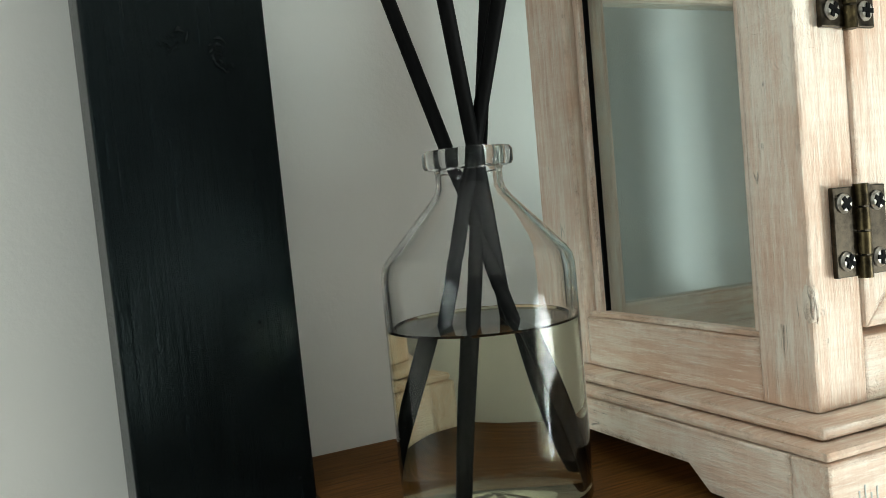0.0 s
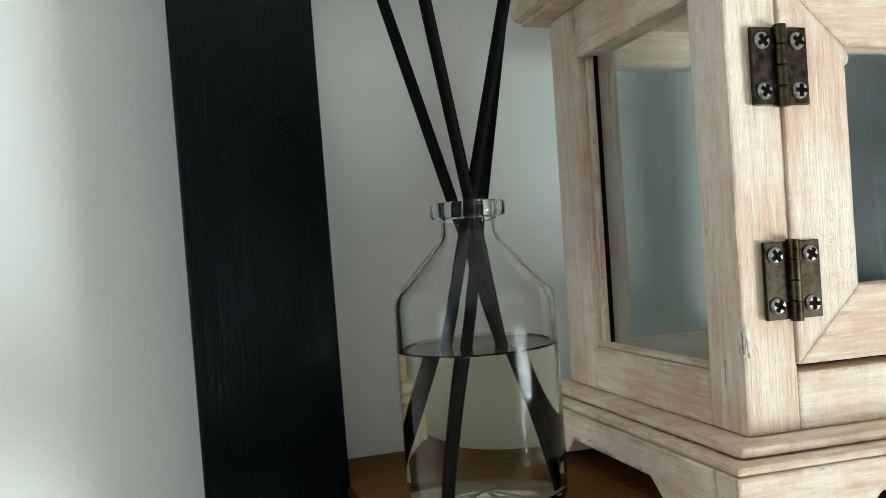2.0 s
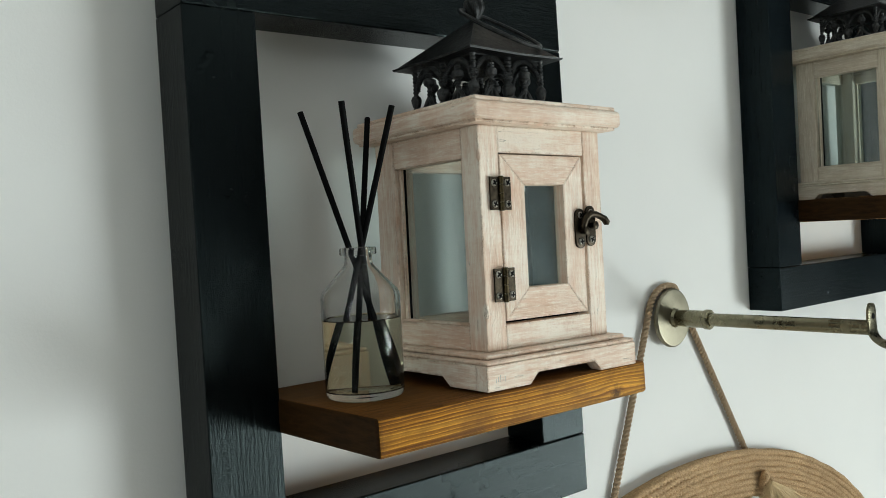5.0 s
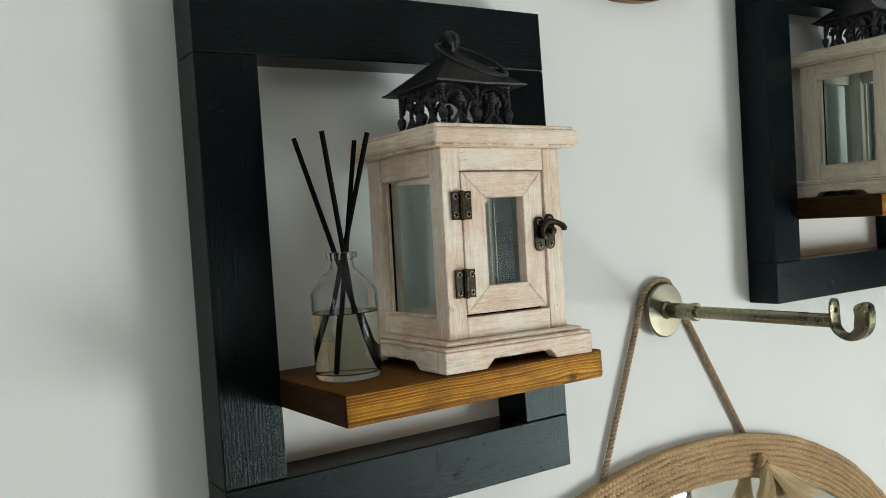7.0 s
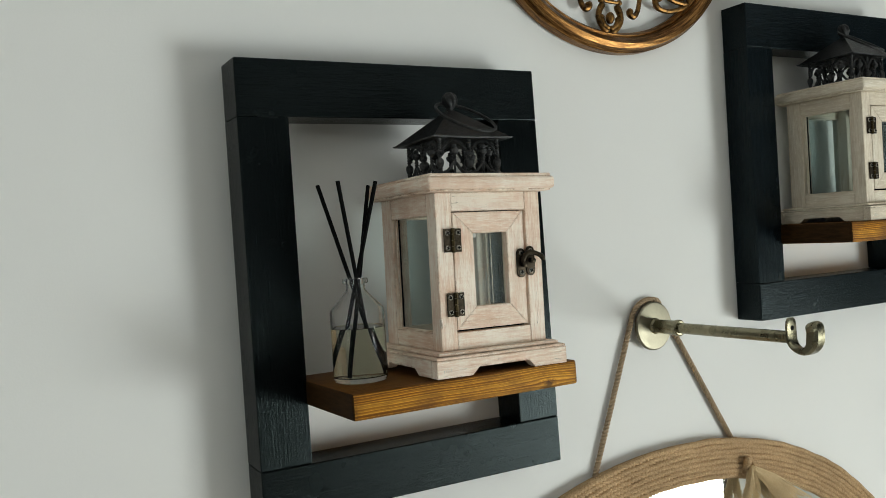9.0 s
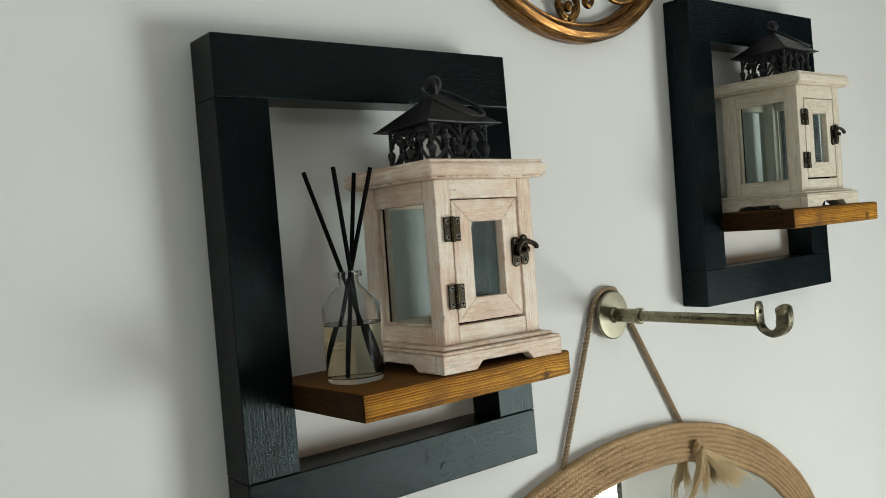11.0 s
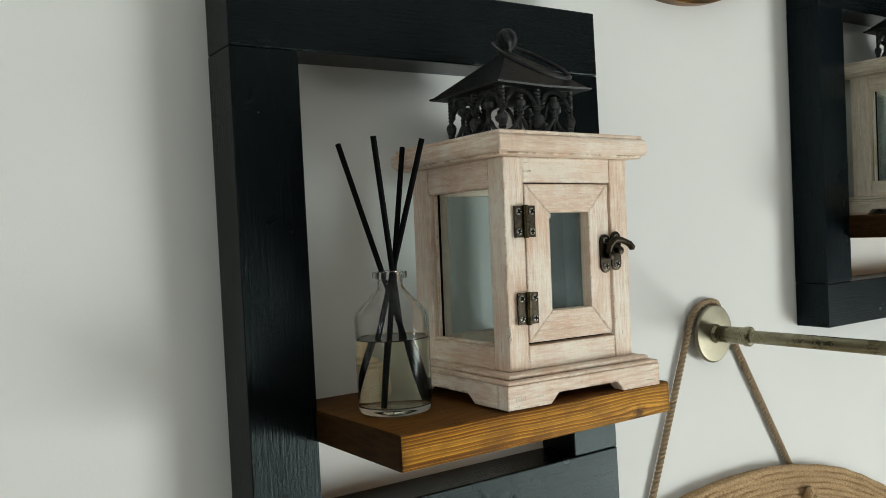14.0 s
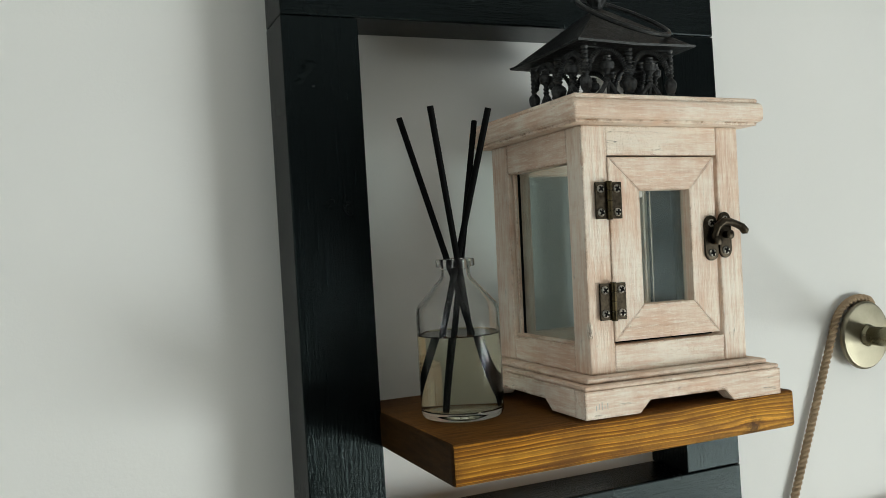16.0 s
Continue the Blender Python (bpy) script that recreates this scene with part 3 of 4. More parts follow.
def iron_cage(lantern, cx, cy, z0):
    """Pierced iron cage with a pagoda roof, knob and carrying ring."""
    hw, h = 0.0375, 0.044
    part("cage_base", boxed(cx - hw - 0.002, cx + hw + 0.002, cy - hw - 0.002, cy + hw + 0.002, z0, z0 + 0.0025, bevel=0.0006), IRON, lantern, "black iron plate")
    for k in range(4):
        turn = Matrix.Translation((cx, cy, z0)) @ Matrix.Rotation(math.pi / 2 * k, 4, "Z") @ Matrix.Diagonal((1, 1, 1.02, 1))
        bm = bmesh.new()
        bead = [(0.0040, 0.002), (0.0046, 0.005), (0.0032, 0.007)] + [(0.0030 + 0.0013 * (i % 2), 0.0075 + 0.0012 * i) for i in range(4)]
        bead += [(0.0052, 0.0135), (0.0060, 0.0165), (0.0050, 0.0190), (0.0028, 0.0205)] + [(0.0022 + 0.0014 * (i % 2), 0.0215 + 0.0015 * i) for i in range(14)] + [(0.0036, h)]
        lathe(bm, [(0, 0.002)] + [(r * 0.78, z) for r, z in bead] + [(0, h)], 12, (-hw, -hw, 0))
        bm.transform(turn)
        part("cage_post", bm, IRON_LIT, lantern, smooth=True)
        bm = bmesh.new()
        y = -hw
        for s in (-0.5, 0.5):
            mx = s * hw
            # a bell on a beaded stem, under a ribbed arch, over two curved legs
            lathe(bm, [(0, 0.0155), (0.0018, 0.0160)] + [(0.0016 + 0.0010 * (i % 2), 0.0172 + 0.0014 * i) for i in range(5)] + [(0.0022, 0.0245), (0.0046, 0.0262), (0.0052, 0.0290), (0.0048, 0.0308), (0.0028, 0.0318), (0.0034, 0.0330), (0.0026, 0.0342), (0.0032, 0.0354), (0, 0.0365)], 12, (mx, y, 0))
            tube(bm, [(mx + 0.0160 * math.cos(radians(a)), y - 0.0004, 0.0238 + 0.0160 * math.sin(radians(a))) for a in [3 * i for i in range(61)]], [0.0012 + 0.0011 * (i % 2) for i in range(61)], 8)
            for d in (-1, 1):
                tube(bm, [(mx, y, 0.0175), (mx + d * 0.0030, y, 0.0140), (mx + d * 0.0062, y, 0.0095), (mx + d * 0.0100, y, 0.0062), (mx + d * 0.0140, y, 0.0048), (mx + d * 0.0180, y, 0.0046)], [0.0014, 0.0018, 0.0019, 0.0020, 0.0020, 0.0016], 8)
            tube(bm, [(mx, y, 0.002), (mx, y, 0.0150)], 0.0012, 8)
        lathe(bm, [(0, 0.002)] + [(r, z) for r, z in bead] + [(0, h)], 12, (0, y, 0))
        box(bm, -hw, hw, y - 0.0014, y + 0.0014, 0.002, 0.0045)
        box(bm, -hw, hw, y - 0.0014, y + 0.0014, h - 0.003, h)
        bm.transform(turn)
        part("cage_panel", bm, IRON_LIT, lantern, "pierced black iron scrollwork panel", smooth=True)
    # the roof: four slopes, barely hollow, with a rolled eave
    zr = z0 - 0.0038
    bm = bmesh.new()
    rings = []
    for half, z in ((0.0510, 0.0455), (0.0515, 0.0470), (0.0500, 0.0480), (0.036, 0.0590), (0.021, 0.0710), (0.009, 0.0805), (0.0035, 0.0845)):
        pts = [(-1, -1), (0, -1), (1, -1), (1, 0), (1, 1), (0, 1), (-1, 1), (-1, 0)]
        rings.append([bm.verts.new((cx + a * half, cy + b * half, zr + z + (0.0012 if a and b and half > 0.05 else 0))) for a, b in pts])
    for a, b in zip(rings, rings[1:]):
        for k in range(8):
            bm.faces.new((a[k], a[(k + 1) % 8], b[(k + 1) % 8], b[k]))
    bm.faces.new(rings[-1])
    bm.faces.new(rings[0])
    roof = part("cage_roof", bm, IRON, lantern, "black iron pagoda roof")
    bm = bmesh.new()
    lathe(bm, [(0.0045, 0.081), (0.0042, 0.086), (0.0062, 0.089), (0.0078, 0.0915), (0.0086, 0.0935), (0.0089, 0.0955), (0.0088, 0.0975), (0.0082, 0.1), (0.0070, 0.1025), (0.0036, 0.1055), (0, 0.1062)], 42, (cx, cy, zr))
    for v in bm.verts:
        dx, dy, dz = v.co.x - cx, v.co.y - cy, v.co.z - zr
        if dz > 0.088 and (dx or dy):
            swell = 1 + 0.11 * math.cos(6 * (math.atan2(dy, dx) + 55 * (dz - 0.09)))
            v.co.x, v.co.y = cx + dx * swell, cy + dy * swell
    part("finial", bm, IRON, roof, "ribbed iron knob", smooth=True)
    az, dip, rr = radians(-76), radians(33), 0.0365
    out = Vector((math.cos(az) * math.cos(dip), math.sin(az) * math.cos(dip), -math.sin(dip)))
    across = Vector((-math.sin(az), math.cos(az), 0))
    mid = Vector((cx, cy, zr + 0.0900)) + out * 0.0305
    bm = bmesh.new()
    tube(bm, [mid + out * rr * math.cos(a) + across * rr * math.sin(a) for a in [2 * math.pi * k / 44 for k in range(44)]], 0.0019, 8, closed=True)
    part("ring", bm, IRON, roof, "black iron carrying ring", smooth=True)


def by_grain(bm):
    """Faces that look along x take the wood whose grain runs along y."""
    for f in bm.faces:
        f.normal_update()
        f.material_index = 1 if abs(f.normal.x) > 0.75 else 0
    return bm


def lantern(m, wood, label):
    """Limed-wood lantern with a hinged glazed door; origin in the middle under its feet, door towards -y."""
    L = thing("lantern", m, label, "lantern", "lanterns on the shelves")
    B = 0.083
    bm = bmesh.new()
    plinth_board(bm, "y", B, -B, -B + 0.012, 0.043, 0.008, 0.009, 0.0185)
    part("plinth", bm, wood[0], L)
    bm = bmesh.new()
    plinth_board(bm, "y", B, B - 0.012, B, 0.043, 0.008, 0.009, 0.0185)
    part("plinth", bm, wood[0], L)
    for s in (-1, 1):
        bm = bmesh.new()
        plinth_board(bm, "x", B - 0.0122, min(s * B, s * (B - 0.012)), max(s * B, s * (B - 0.012)), 0.031, 0.008, 0.008, 0.0185)
        part("plinth", bm, wood[1], L)
    bm = boxed(-B + 0.0005, B - 0.0005, -B + 0.0005, B - 0.0005, 0.0187, 0.0216, bevel=0.0012)
    box(bm, -B + 0.006, B - 0.006, -B + 0.006, B - 0.006, 0.0219, 0.0255, bevel=0.0015)
    part("base_moulding", by_grain(bm), wood[:2], L)
    z0, z1, H = 0.0257, 0.1948, 0.0672
    part("inner_floor", boxed(-H + 0.014, H - 0.014, -H + 0.014, H - 0.014, z0, z0 + 0.004), wood[0], L)
    # corner posts, then rails and panes between them
    post, back = 0.0200, 0.0265
    for sx in (-1, 1):
        for sy in (-1, 1):
            part("post", boxed(min(sx * H, sx * (H - post)), max(sx * H, sx * (H - post)), min(sy * H, sy * (H - (post if sy < 0 else back))), max(sy * H, sy * (H - (post if sy < 0 else back))), z0, z1, bevel=0.0011), wood[2], L)
    inner, rear = H - post, H - back
    for s in (-1, 1):
        for a, b in ((z0, 0.0445), (0.1715, z1)):
            part("rail", boxed(min(s * H, s * (H - 0.012)) + 0.0004, max(s * H, s * (H - 0.012)) - 0.0004, -inner, rear, a, b, bevel=0.0007), wood[1], L)
        p = part("side_pane", boxed(s * (H - 0.008) - 0.001, s * (H - 0.008) + 0.001, -inner, rear, 0.0445, 0.1715), LANTERN_GLASS, L, "clear glass pane")
        for at in (-inner + 0.0022, rear - 0.0046):
            part("bead", boxed(s * (H - 0.0050) - 0.002, s * (H - 0.0050) + 0.002, at - 0.0018, at + 0.0018, 0.0447, 0.1713, bevel=0.0005), wood[2], L)
        # black strip that stands for the gap's shadow beside the pane
        part("glazing_gap_shade", boxed(s * (H - 0.0060) - 0.0008, s * (H - 0.0060) + 0.0008, rear - 0.0077, rear - 0.0065, 0.0467, 0.1711), DARK, L, "black strip for the shadow in the gap beside the glass")
        part("bead", boxed(s * (H - 0.0045) - 0.0025, s * (H - 0.0045) + 0.0025, -inner, rear, 0.0447, 0.0465, bevel=0.0005), wood[1], L)
    for a, b in ((z0, 0.0445), (0.1715, z1)):
        part("rail", boxed(-inner, inner, H - 0.0125, H - 0.0005, a, b, bevel=0.0007), wood[0], L)
    p = part("back_pane", boxed(-inner, inner, H - 0.009, H - 0.007, 0.0445, 0.1715), LANTERN_GLASS, L, "clear glass pane")
    for a, b in ((z0, 0.0445), (0.1745, z1)):
        part("rail", boxed(-inner, inner, -H + 0.0004, -H + 0.0125, a, b, bevel=0.0007), wood[0], L)
    # the door: four mitred boards with a dark gap round them
    d0, d1, e0, e1, w = -0.0474, 0.0432, 0.0472, 0.1732, 0.0240
    yf = -H - 0.0010
    door = new("door")
    door.parent = L
    door["label"] = "glazed whitewashed door with mitred frame, shut"
    o = [(d0, e0), (d1, e0), (d1, e1), (d0, e1)]
    i = [(d0 + w + 0.001, e0 + w), (d1 - w + 0.0015, e0 + w), (d1 - w + 0.0015, e1 - w + 0.001), (d0 + w + 0.001, e1 - w + 0.001)]
    for k in range(4):
        j = (k + 1) % 4
        bm = bmesh.new()
        prism(bm, [o[k], o[j], i[j], i[k]], "y", yf, yf + 0.011, 0.0006)
        part("door_board", bm, wood[0] if k % 2 == 0 else wood[2], door)
    p = part("door_pane", boxed(i[0][0] - 0.002, i[1][0] + 0.002, yf + 0.0075, yf + 0.0095, i[0][1] - 0.002, i[2][1] + 0.002), LANTERN_GLASS, door, "clear glass pane")
    bm = bmesh.new()
    bmesh.ops.create_icosphere(bm, subdivisions=2, radius=1)
    for v in bm.verts:
        v.co = Vector((i[3][0] + 0.0050 + v.co.x * 0.0028, yf + 0.0071 + v.co.y * 0.0007, i[3][1] - 0.0022 + v.co.z * 0.0026 * (1 + 0.3 * v.co.x)))
    part("glue_drip", bm, PENCIL, door, "pale blob of dried glue on the glass", smooth=True)
    part("latch_nut", boxed(0.0275, 0.0315, yf + 0.011, yf + 0.015, 0.109, 0.115, bevel=0.0006), DARK, door, "black nut of the latch")
    # black strips added behind the door so its gap reads as shaded
    for a, c, e, g in ((d0 - 0.004, d1 + 0.004, e0 - 0.004, e0 + 0.005), (d0 - 0.004, d1 + 0.004, e1 - 0.005, e1 + 0.004), (d0 - 0.004, d0 + 0.005, e0 + 0.005, e1 - 0.005), (d1 - 0.005, d1 + 0.004, e0 + 0.005, e1 - 0.005)):
        part("door_gap_shade", boxed(a, c, -H + 0.0128, -H + 0.0150, e, g), DARK, L, "added black strip that shades the gap round the door")
    for cz, r in ((0.1720, 0.0040), (0.0560, 0.0045)):
        bm = bmesh.new()
        bmesh.ops.create_icosphere(bm, subdivisions=3, radius=1)
        for v in bm.verts:
            n = 1 + 0.22 * noise.noise(v.co * 2.3 + Vector((cz * 90, 0, 0)))
            v.co = Vector((-H + 0.0012 + v.co.x * r * 0.45 * n, -H + 0.0012 + v.co.y * r * 0.45 * n, cz + v.co.z * r * 1.5 * n))
        part("wood_knot", bm, wood[2], L, "raised knot on the worn corner", smooth=True)
    bm = bmesh.new()
    for k in range(5):
        box(bm, -B + 0.0080 + 0.0022 * k, -B + 0.0084 + 0.0022 * k, -B - 0.0002, -B + 0.0004, 0.0060 + 0.0005 * (k % 2), 0.0088 + 0.0012 * (k % 3))
    part("marking", bm, PENCIL, L, "faint grey pencil strokes")
    hinge(L, -0.0485, -H - 0.0011, 0.1435)
    hinge(L, -0.0485, -H - 0.0011, 0.0748)
    latch(L, 0.0435, -H - 0.0012, 0.1160)
    # the lid: a rounded slab with a thinner step on it
    S = 0.0815
    bm = boxed(-S, S, -S, S, 0.1972, 0.2112, bevel=0.0040, segments=4)
    box(bm, -S + 0.0042, S - 0.0042, -S + 0.0042, S - 0.0042, 0.1950, 0.1984, bevel=0.0012)
    part("lid", by_grain(bm), wood[:2], L, smooth=True)
    part("lid_step", by_grain(boxed(-S + 0.0035, S - 0.0035, -S + 0.0035, S - 0.0035, 0.2108, 0.2146, bevel=0.0016)), wood[:2], L)
    part("ceiling_board", boxed(-inner, inner, -H + 0.0126, H - 0.0126, 0.1880, z1), wood[0], L)
    iron_cage(L, -0.0025, 0.0025, 0.2146)
    return L


lantern(pose(0.2510, 0.2315, 1.4990, -0.6, 0.8), LIME, "whitewashed pinkish wooden lantern with glass sides and iron pagoda top")
lantern(pose(1.0070, 0.2538, 1.6331), CREAM, "cream-washed wooden lantern with glass sides and iron pagoda top")


# ---- reed diffuser ----
def diffuser(x, y, z):
    """A clear bottle, half full; the reeds stand in it."""
    d = thing("diffuser_bottle", Matrix.Translation((x, y, z)) @ Matrix.Diagonal((0.985, 0.985, 1.027, 1)), "clear glass diffuser bottle half full of pale oil on the shelf", "diffuser")
    outer = [(0, 0.0), (0.0255, 0.0), (0.0285, 0.0012), (0.0300, 0.0042), (0.0302, 0.020), (0.0302, 0.0700), (0.0301, 0.0728), (0.0295, 0.0755), (0.0280, 0.0778), (0.0205, 0.0858), (0.0128, 0.0938),
             (0.0110, 0.0962), (0.0104, 0.0985), (0.0104, 0.1015), (0.0108, 0.1025), (0.0134, 0.1030), (0.0141, 0.1040), (0.0141, 0.1072), (0.0134, 0.1084), (0.0112, 0.1087)]
    inside = [(0.0092, 0.1080), (0.0088, 0.1000), (0.0090, 0.0965), (0.0104, 0.0938), (0.0185, 0.0852), (0.0255, 0.0778), (0.0272, 0.0755), (0.0280, 0.0725), (0.0281, 0.0690), (0.0281, 0.0100), (0.0270, 0.0068), (0.0230, 0.0056), (0, 0.0070)]
    bm = bmesh.new()
    lathe(bm, outer + inside, 72)
    part("bottle", bm, BOTTLE, d, "clear glass bottle with a rolled lip", smooth=True).visible_shadow = False
    bm = bmesh.new()
    lathe(bm, [(0, 0.0069), (0.0231, 0.00555), (0.0271, 0.00675), (0.02822, 0.0100), (0.02822, 0.0560), (0.02822, 0.0575), (0.0274, 0.0567), (0, 0.0565)], 72)
    part("oil", bm, OIL, d, "pale yellow oil", smooth=True).visible_shadow = False
    return d


CX, CY, CZ = 0.1168, 0.2290, 1.4975
diffuser(CX, CY, CZ + 0.0004)
# each reed: where its top and its foot stand off the bottle's middle
for tx, ty, tz, bx, by in ((-0.0250, 0.0300, 1.713, 0.0185, -0.0165), (-0.0236, -0.0262, 1.713, 0.0215, 0.0125), (0.0350, 0.0290, 1.711, -0.0190, -0.0160), (0.0192, -0.0270, 1.712, -0.0205, 0.0145)):
    top, foot = Vector((CX + tx, CY + ty, tz)), Vector((CX + bx, CY + by, CZ + 0.0082))
    bm = bmesh.new()
    tube(bm, [foot, foot.lerp(top, 0.5), top], 0.00225, 12)
    tagged(part("reed", bm, REED, smooth=True), "thin black diffuser reed standing in the bottle", "reed", "reeds in the bottle")


# ---- bracket, rope and mirror ----
bracket = thing("curtain_bracket", Matrix.Translation((0.628, 0.337, 1.4965)) @ Matrix.Rotation(radians(2.6), 4, "Z"), "antique brass curtain pole bracket screwed to the wall", "bracket")
turn = Matrix.Rotation(math.pi / 2, 4, "X")
bm = lathe(bmesh.new(), [(0, 0.0005), (0.014, 0.0005), (0.014, 0.0085), (0.0342, 0.0085), (0.0358, 0.0095), (0.0358, 0.0125), (0.0340, 0.0142), (0.029, 0.0146), (0.011, 0.0148), (0, 0.0148)], 56)
bm.transform(turn)
part("rose", bm, BRASS_PALE, bracket, "round pale brass wall plate", smooth=True)
bm = lathe(bmesh.new(), [(0, 0.0145), (0.0112, 0.0146), (0.0116, 0.0165), (0.0094, 0.0195), (0.0098, 0.022), (0.0104, 0.040), (0.0104, 0.056), (0.0118, 0.0575), (0.0118, 0.0625), (0.0100, 0.064), (0, 0.064)], 32)
bm.transform(turn)
part("stem", bm, BRASS, bracket, smooth=True)
bm = lathe(bmesh.new(), [(0, 0.06), (0.0077, 0.06), (0.0077, 0.243), (0, 0.243)], 28)
bm.transform(turn)
part("arm", bm, BRASS, bracket, smooth=True)
# the cup: a curled strap, plate end with a screw hole, rounded tip
bm = bmesh.new()
path = [(-0.2445, 0.0250), (-0.2445, 0.0238), (-0.2445, 0.0205), (-0.2445, 0.0155), (-0.2445, 0.008), (-0.2450, 0.000)] + [(-0.2610 + 0.0160 * math.cos(radians(a)), -0.001 + 0.0150 * math.sin(radians(a))) for a in range(-10, -176, -15)] + [(-0.2778, 0.003), (-0.2780, 0.008), (-0.2775, 0.0125), (-0.2768, 0.0160), (-0.2761, 0.0186), (-0.2756, 0.0204), (-0.2753, 0.0212)]
rows = []
N = len(path)
for k, (py, pz) in enumerate(path):
    q0, q1 = path[max(k - 1, 0)], path[min(k + 1, N - 1)]
    n = Vector((-(q1[1] - q0[1]), q1[0] - q0[0])).normalized() * (0.0016 if k < 10 else 0.0016 + 0.0056 * min(1, (k - 9) / 8)) * {N - 3: 0.90, N - 2: 0.66, N - 1: 0.25}.get(k, 1)
    hw = 0.0094 * {0: 0.30, 1: 0.62, 2: 0.88, N - 4: 0.94, N - 3: 0.80, N - 2: 0.56, N - 1: 0.2}.get(k, 1)
    rows.append([bm.verts.new((a, py + s * n.x, pz + s * n.y)) for a, s in ((-hw, 0.7), (-hw * 0.7, 1.2), (hw * 0.7, 1.2), (hw, 0.7), (hw, -0.7), (hw * 0.7, -1.1), (-hw * 0.7, -1.1), (-hw, -0.7))])
for a, b in zip(rows, rows[1:]):
    for k in range(8):
        bm.faces.new((a[k], a[(k + 1) % 8], b[(k + 1) % 8], b[k]))
bm.faces.new(rows[0])
bm.faces.new(rows[-1])
cup = part("cup", bm, BRASS, bracket, "curled brass cup for a pole", smooth=True)
# the hole's shade: a black disc on the plate
bm = lathe(bmesh.new(), [(0, 0), (0.0030, 0), (0.0030, 0.0005), (0, 0.0005)], 14)
bm.transform(Matrix.Translation((0, -0.2464, 0.012)) @ turn)
part("screw_hole_disc", bm, DARK, cup, "black disc for the shade in a screw hole")

MX, MZ, MA, MB = 0.663, 0.893, 0.5553, 0.4206
left, right = Vector((0.507, 0.331, 1.292)), Vector((0.781, 0.331, 1.303))
rim = [Vector((0.628 + 0.0390 * math.cos(radians(a)), 0.3310, 1.4965 + 0.0390 * math.sin(radians(a)))) for a in range(165, 66, -6)]
rim += [Vector((0.6460, 0.3322, 1.5300)), Vector((0.6495, 0.3322, 1.5230))]
way_pts = []
for a, b in ((left, rim[0]), (rim[-1], right)):
    n = 420
    seg = [a.lerp(b, k / n) for k in range(n + 1)]
    way_pts.append(seg)
pts = way_pts[0][:-1] + [p for r0, r1 in zip(rim, rim[1:]) for p in (r0.lerp(r1, u / 7) for u in range(7))] + way_pts[1]
bm = tube(bmesh.new(), pts, 0.0033, 14, lobes=3, twist=60, depth=0.66)
tagged(part("hanging_rope", bm, JUTE_GREY, smooth=True), "twisted jute rope looped over the brass bracket", "rope")

mirror = thing("rope_mirror", Matrix.Translation((MX, 0.337, MZ)), "oval wall mirror with a coiled jute rope border", "mirror")
n = 96
bm = bmesh.new()
prism(bm, [((MA - 0.0575) * math.cos(2 * math.pi * k / n), (MB - 0.0575) * math.sin(2 * math.pi * k / n)) for k in range(n)], "y", -0.016, -0.012)
part("mirror_glass", bm, MIRROR, mirror, "silvered mirror glass")
bm = bmesh.new()
prism(bm, [((MA - 0.004) * math.cos(2 * math.pi * k / n), (MB - 0.004) * math.sin(2 * math.pi * k / n)) for k in range(n)], "y", -0.0118, -0.001)
part("backing", bm, JUTE, mirror)
COILS, STEPS, SIDES = 8, 3600, 14
turns = np.linspace(0, 2 * np.pi, STEPS, endpoint=False)[:, None]
round_ = np.linspace(0, 2 * np.pi, SIDES, endpoint=False)[None, :]
idx = np.arange(STEPS * SIDES).reshape(STEPS, SIDES)
quads = np.stack([idx, np.roll(idx, -1, 1), np.roll(np.roll(idx, -1, 1), -1, 0), np.roll(idx, -1, 0)], -1).reshape(-1, 4).tolist()
for c in range(COILS):
    inset = 0.0040 + c * 0.0077
    nx, nz = np.cos(turns) / MA, np.sin(turns) / MB
    ln = np.hypot(nx, nz)
    nx, nz = nx / ln, nz / ln
    wob = 0.0005 * np.sin(turns * 23 + c * 2) + 0.0004 * np.sin(turns * 61 + c)
    r = 0.0047 * (0.68 + 0.42 * np.abs(np.sin(1.5 * (round_ - turns * 165 - c * 1.3))))
    x = (MA - inset) * np.cos(turns) + nx * (np.cos(round_) * r + wob)
    z = (MB - inset) * np.sin(turns) + nz * (np.cos(round_) * r + wob)
    y = -0.0165 + np.sin(round_) * r + 0.0 * turns
    me = bpy.data.meshes.new("rope_coil")
    me.from_pydata(np.stack([x, y, z], -1).reshape(-1, 3).tolist(), [], quads)
    me.materials.append(JUTE)
    me.polygons.foreach_set("use_smooth", [True] * len(me.polygons))
    new("rope_coil", me).parent = mirror


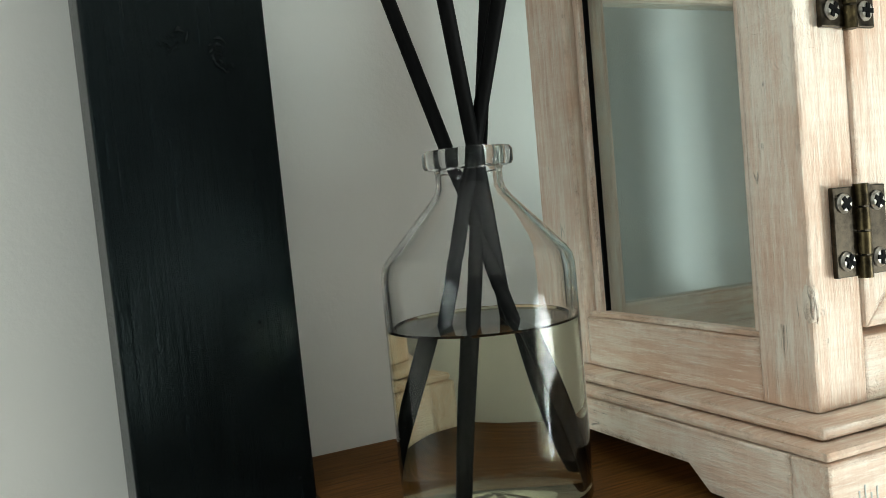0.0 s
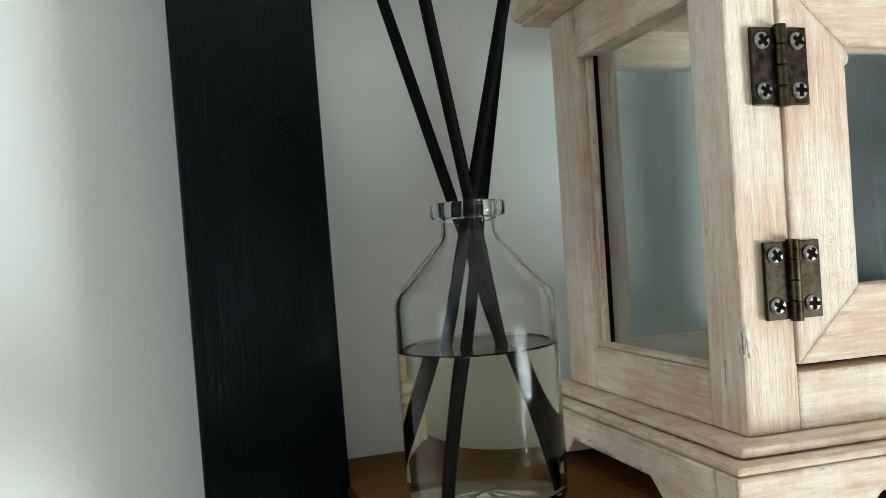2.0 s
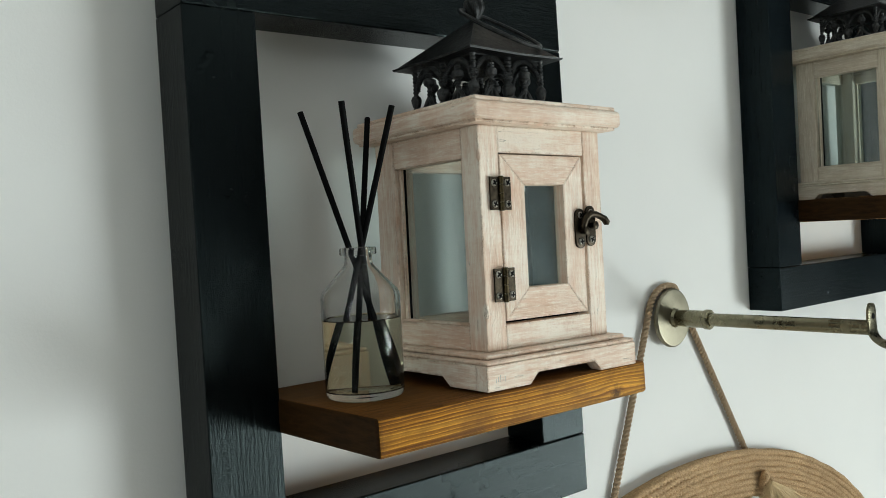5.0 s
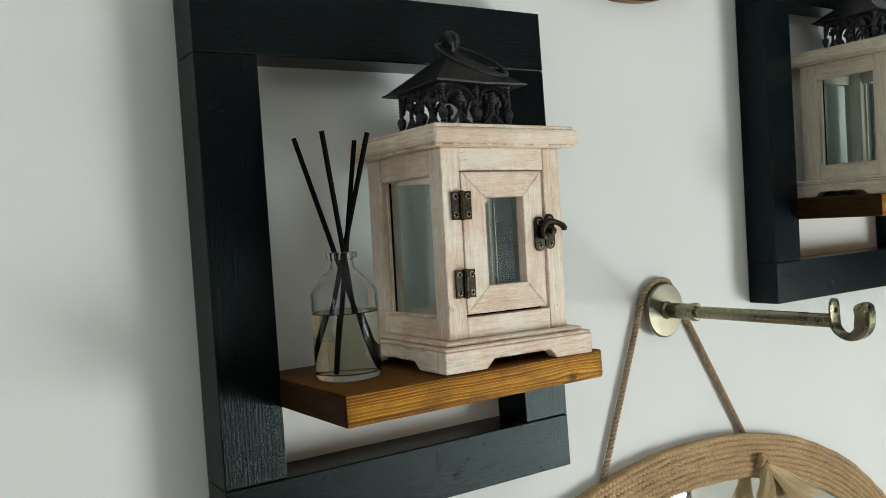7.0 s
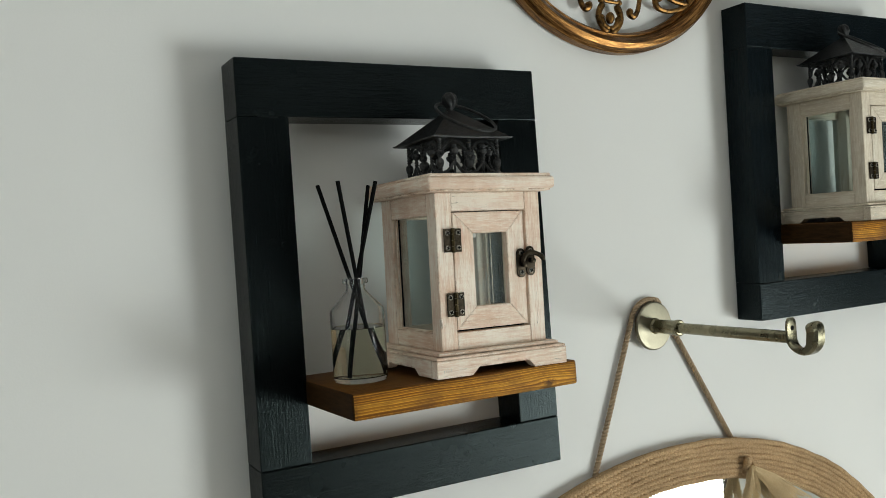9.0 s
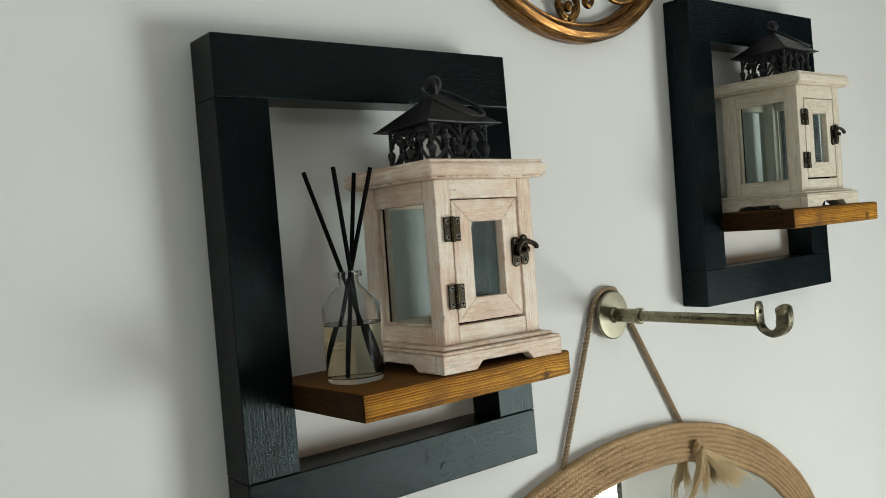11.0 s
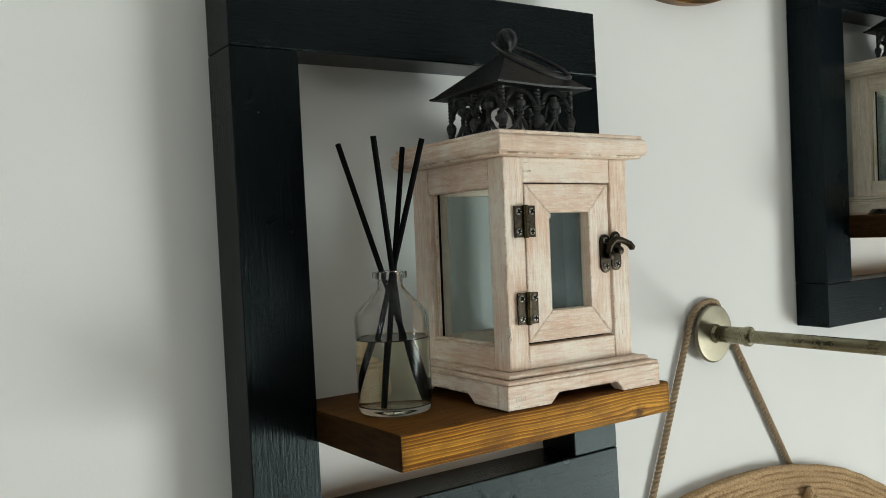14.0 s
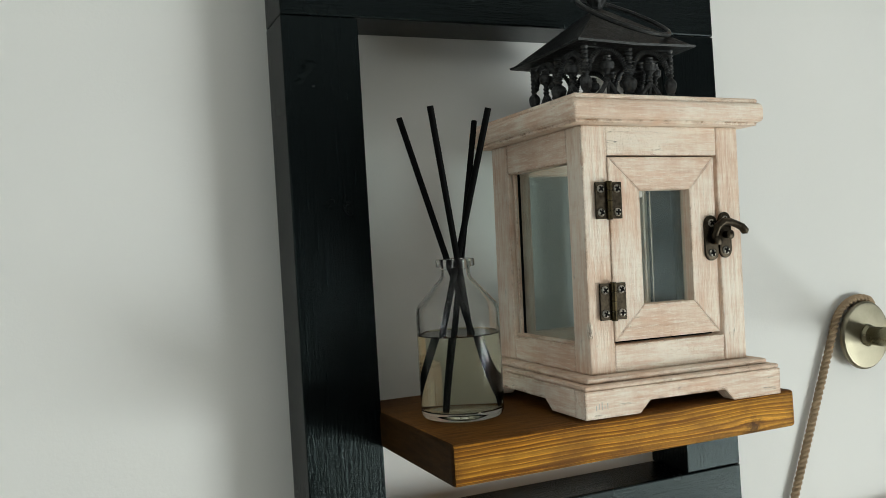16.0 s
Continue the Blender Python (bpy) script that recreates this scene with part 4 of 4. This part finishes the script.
def tassel(x, z, lean):
    """A knot of rope with two frayed ends that hang over the glass."""
    t = new("tassel")
    t.parent = mirror
    t["label"] = "knotted rope end frayed into loose fibres"
    t.location = (x - MX, -0.024, z - MZ)
    bm = bmesh.new()
    for k, (a, b) in enumerate(((0, 0), (1.1, 0.6), (2.2, -0.5))):
        tube(bm, [(0.0085 * math.cos(q + a), 0.004 * math.sin(q * 2 + a) - 0.002, 0.0085 * math.sin(q) * (1 - 0.3 * b)) for q in [2 * math.pi * j / 24 for j in range(24)]], 0.0042, 10, closed=True, lobes=3, twist=60, depth=0.4)
    part("knot", bm, JUTE, t, smooth=True)
    rng = random.Random(int(x * 1000))
    for spread, reach0, locks, down in (((0.70, 1.40), 0.092, 24, 0.78), ((-0.62, 0.10), 0.066, 12, 1.0)):
        bm = bmesh.new()
        for lock in range(locks):
            aim0, long0 = rng.uniform(*spread) * lean, reach0 * rng.uniform(0.7, 1.15)
            bow, phase = rng.uniform(-0.006, 0.006), rng.uniform(0, 6)
            for k in range(14):
                aim, reach = aim0 + rng.gauss(0, 0.05), long0 * rng.uniform(0.72, 1.1)
                p0 = Vector((rng.uniform(-0.003, 0.004), rng.uniform(-0.004, 0.002), -0.004 + rng.uniform(-0.003, 0.003)))
                c1, c2 = bow + rng.gauss(0, 0.0009), phase + rng.gauss(0, 0.3)
                line = []
                for j in range(8):
                    u = j / 7
                    line.append(p0 + Vector((aim * reach * u * (0.7 + 0.3 * u) + c1 * math.sin(u * 5 + c2) * u, -0.003 - 0.006 * math.sin(u * 2.6) + 0.003 * math.sin(u * 5 + c2), -down * reach * (u * 0.5 + 0.5 * u * u) + c1 * math.cos(u * 6 + c2) * u)))
                tube(bm, line, [0.0007 * (1 - 0.5 * j / 7) for j in range(8)], 4)
        part("fringe", bm, JUTE_PALE, t, "loose straw-coloured fibres")


tassel(0.797, 1.261, 1.0)
tassel(0.470, 1.252, 1.0)

# ---- round wall ornament ----
orn = thing("wall_ornament", Matrix.Translation((0.588, 0.337, 2.143)) @ Matrix.Diagonal((1.013, 1, 1.013, 1)), "round bronze-gold wall ornament with openwork scrolls", "wall decor")
turn = Matrix.Rotation(math.pi / 2, 4, "X")
R = 0.2435
bm = lathe(bmesh.new(), [(R - 0.030, 0.004), (R - 0.030, 0.014), (R - 0.026, 0.019), (R - 0.023, 0.017), (R - 0.020, 0.024), (R - 0.012, 0.030), (R - 0.005, 0.027), (R - 0.003, 0.021), (R, 0.018), (R, 0.004), (R - 0.030, 0.004)], 120)
bm.transform(turn)
part("rim", bm, GOLD_RIM, orn, "ridged rubbed-gold rim", smooth=True)


def scroll(pts, r0, r1):
    bm = bmesh.new()
    k = len(pts)
    fine = []
    for j in range(k - 1):
        a, b, c, d = (Vector(pts[max(j - 1, 0)]), Vector(pts[j]), Vector(pts[j + 1]), Vector(pts[min(j + 2, k - 1)]))
        for u in (0, 0.25, 0.5, 0.75):
            fine.append(0.5 * ((2 * b) + (c - a) * u + (2 * a - 5 * b + 4 * c - d) * u * u + (3 * b - a - 3 * c + d) * u ** 3))
    fine.append(Vector(pts[-1]))
    tube(bm, [(p.x, -0.014, p.y) for p in fine], [(r0 + (r1 - r0) * abs(2 * j / len(fine) - 0.6)) * (1, 0.85, 0.5)[max(0, 2 - min(j, len(fine) - 1 - j))] for j in range(len(fine))], 8)
    return bm


def ball(x, z, r, tall=1.0):
    return lathe(bmesh.new(), [(r * math.sin(math.pi * k / 8), -r * tall * math.cos(math.pi * k / 8)) for k in range(9)], 12, (x, -0.015, z))


for q in range(8):
    spin = Matrix.Rotation(math.pi / 4 * q + radians(3.5), 4, "Y")
    tulip = q % 2 == 0
    for s in (-1, 1):
        if tulip:
            shapes = (((0.002, -0.214), (0.012, -0.210), (0.0200, -0.198), (0.0185, -0.185), (0.0115, -0.174)),
                      ((0.000, -0.209), (0.008, -0.206), (0.0140, -0.199), (0.0158, -0.191)),
                      ((0.0035, -0.172), (0.0040, -0.155), (0.0030, -0.128), (0.0060, -0.098)),
                      ((0.058, -0.118), (0.057, -0.148), (0.053, -0.174), (0.045, -0.186), (0.037, -0.183), (0.039, -0.176)))
        else:
            shapes = (((0.002, -0.216), (0.014, -0.204), (0.026, -0.186), (0.030, -0.166), (0.020, -0.150), (0.012, -0.158)),
                      ((0.003, -0.205), (0.013, -0.190), (0.018, -0.172), (0.012, -0.150), (0.004, -0.128)),
                      ((0.004, -0.216), (0.024, -0.209), (0.044, -0.196), (0.054, -0.180), (0.046, -0.170), (0.040, -0.178)),
                      ((0.005, -0.150), (0.020, -0.128), (0.036, -0.118), (0.040, -0.104), (0.028, -0.098)))
        for pts in shapes:
            bm = scroll([(s * px, pz) for px, pz in pts], 0.0033, 0.0050)
            bm.transform(spin)
            part("scroll", bm, GOLD, orn, smooth=True)
        if tulip:
            bm = ball(s * 0.0165, -0.1705, 0.0045)
            bm.transform(spin)
            part("bead", bm, GOLD, orn, smooth=True)
    bm = ball(0, -0.194, 0.0066, 1.3) if tulip else ball(0, -0.172, 0.0075, 2.2)
    bm.transform(spin)
    part("boss", bm, GOLD, orn, smooth=True)
    if tulip:
        bm = tube(bmesh.new(), [(-0.0165, -0.015, -0.1705), (0, -0.017, -0.1720), (0.0165, -0.015, -0.1705)], 0.0026, 8)
        bm.transform(spin)
        part("cross_bar", bm, GOLD, orn, smooth=True)
bm = lathe(bmesh.new(), [(0.083, 0.008), (0.083, 0.018), (0.090, 0.022), (0.097, 0.018), (0.097, 0.008), (0.083, 0.008)], 72)
bm.transform(turn)
part("inner_ring", bm, GOLD, orn, smooth=True)
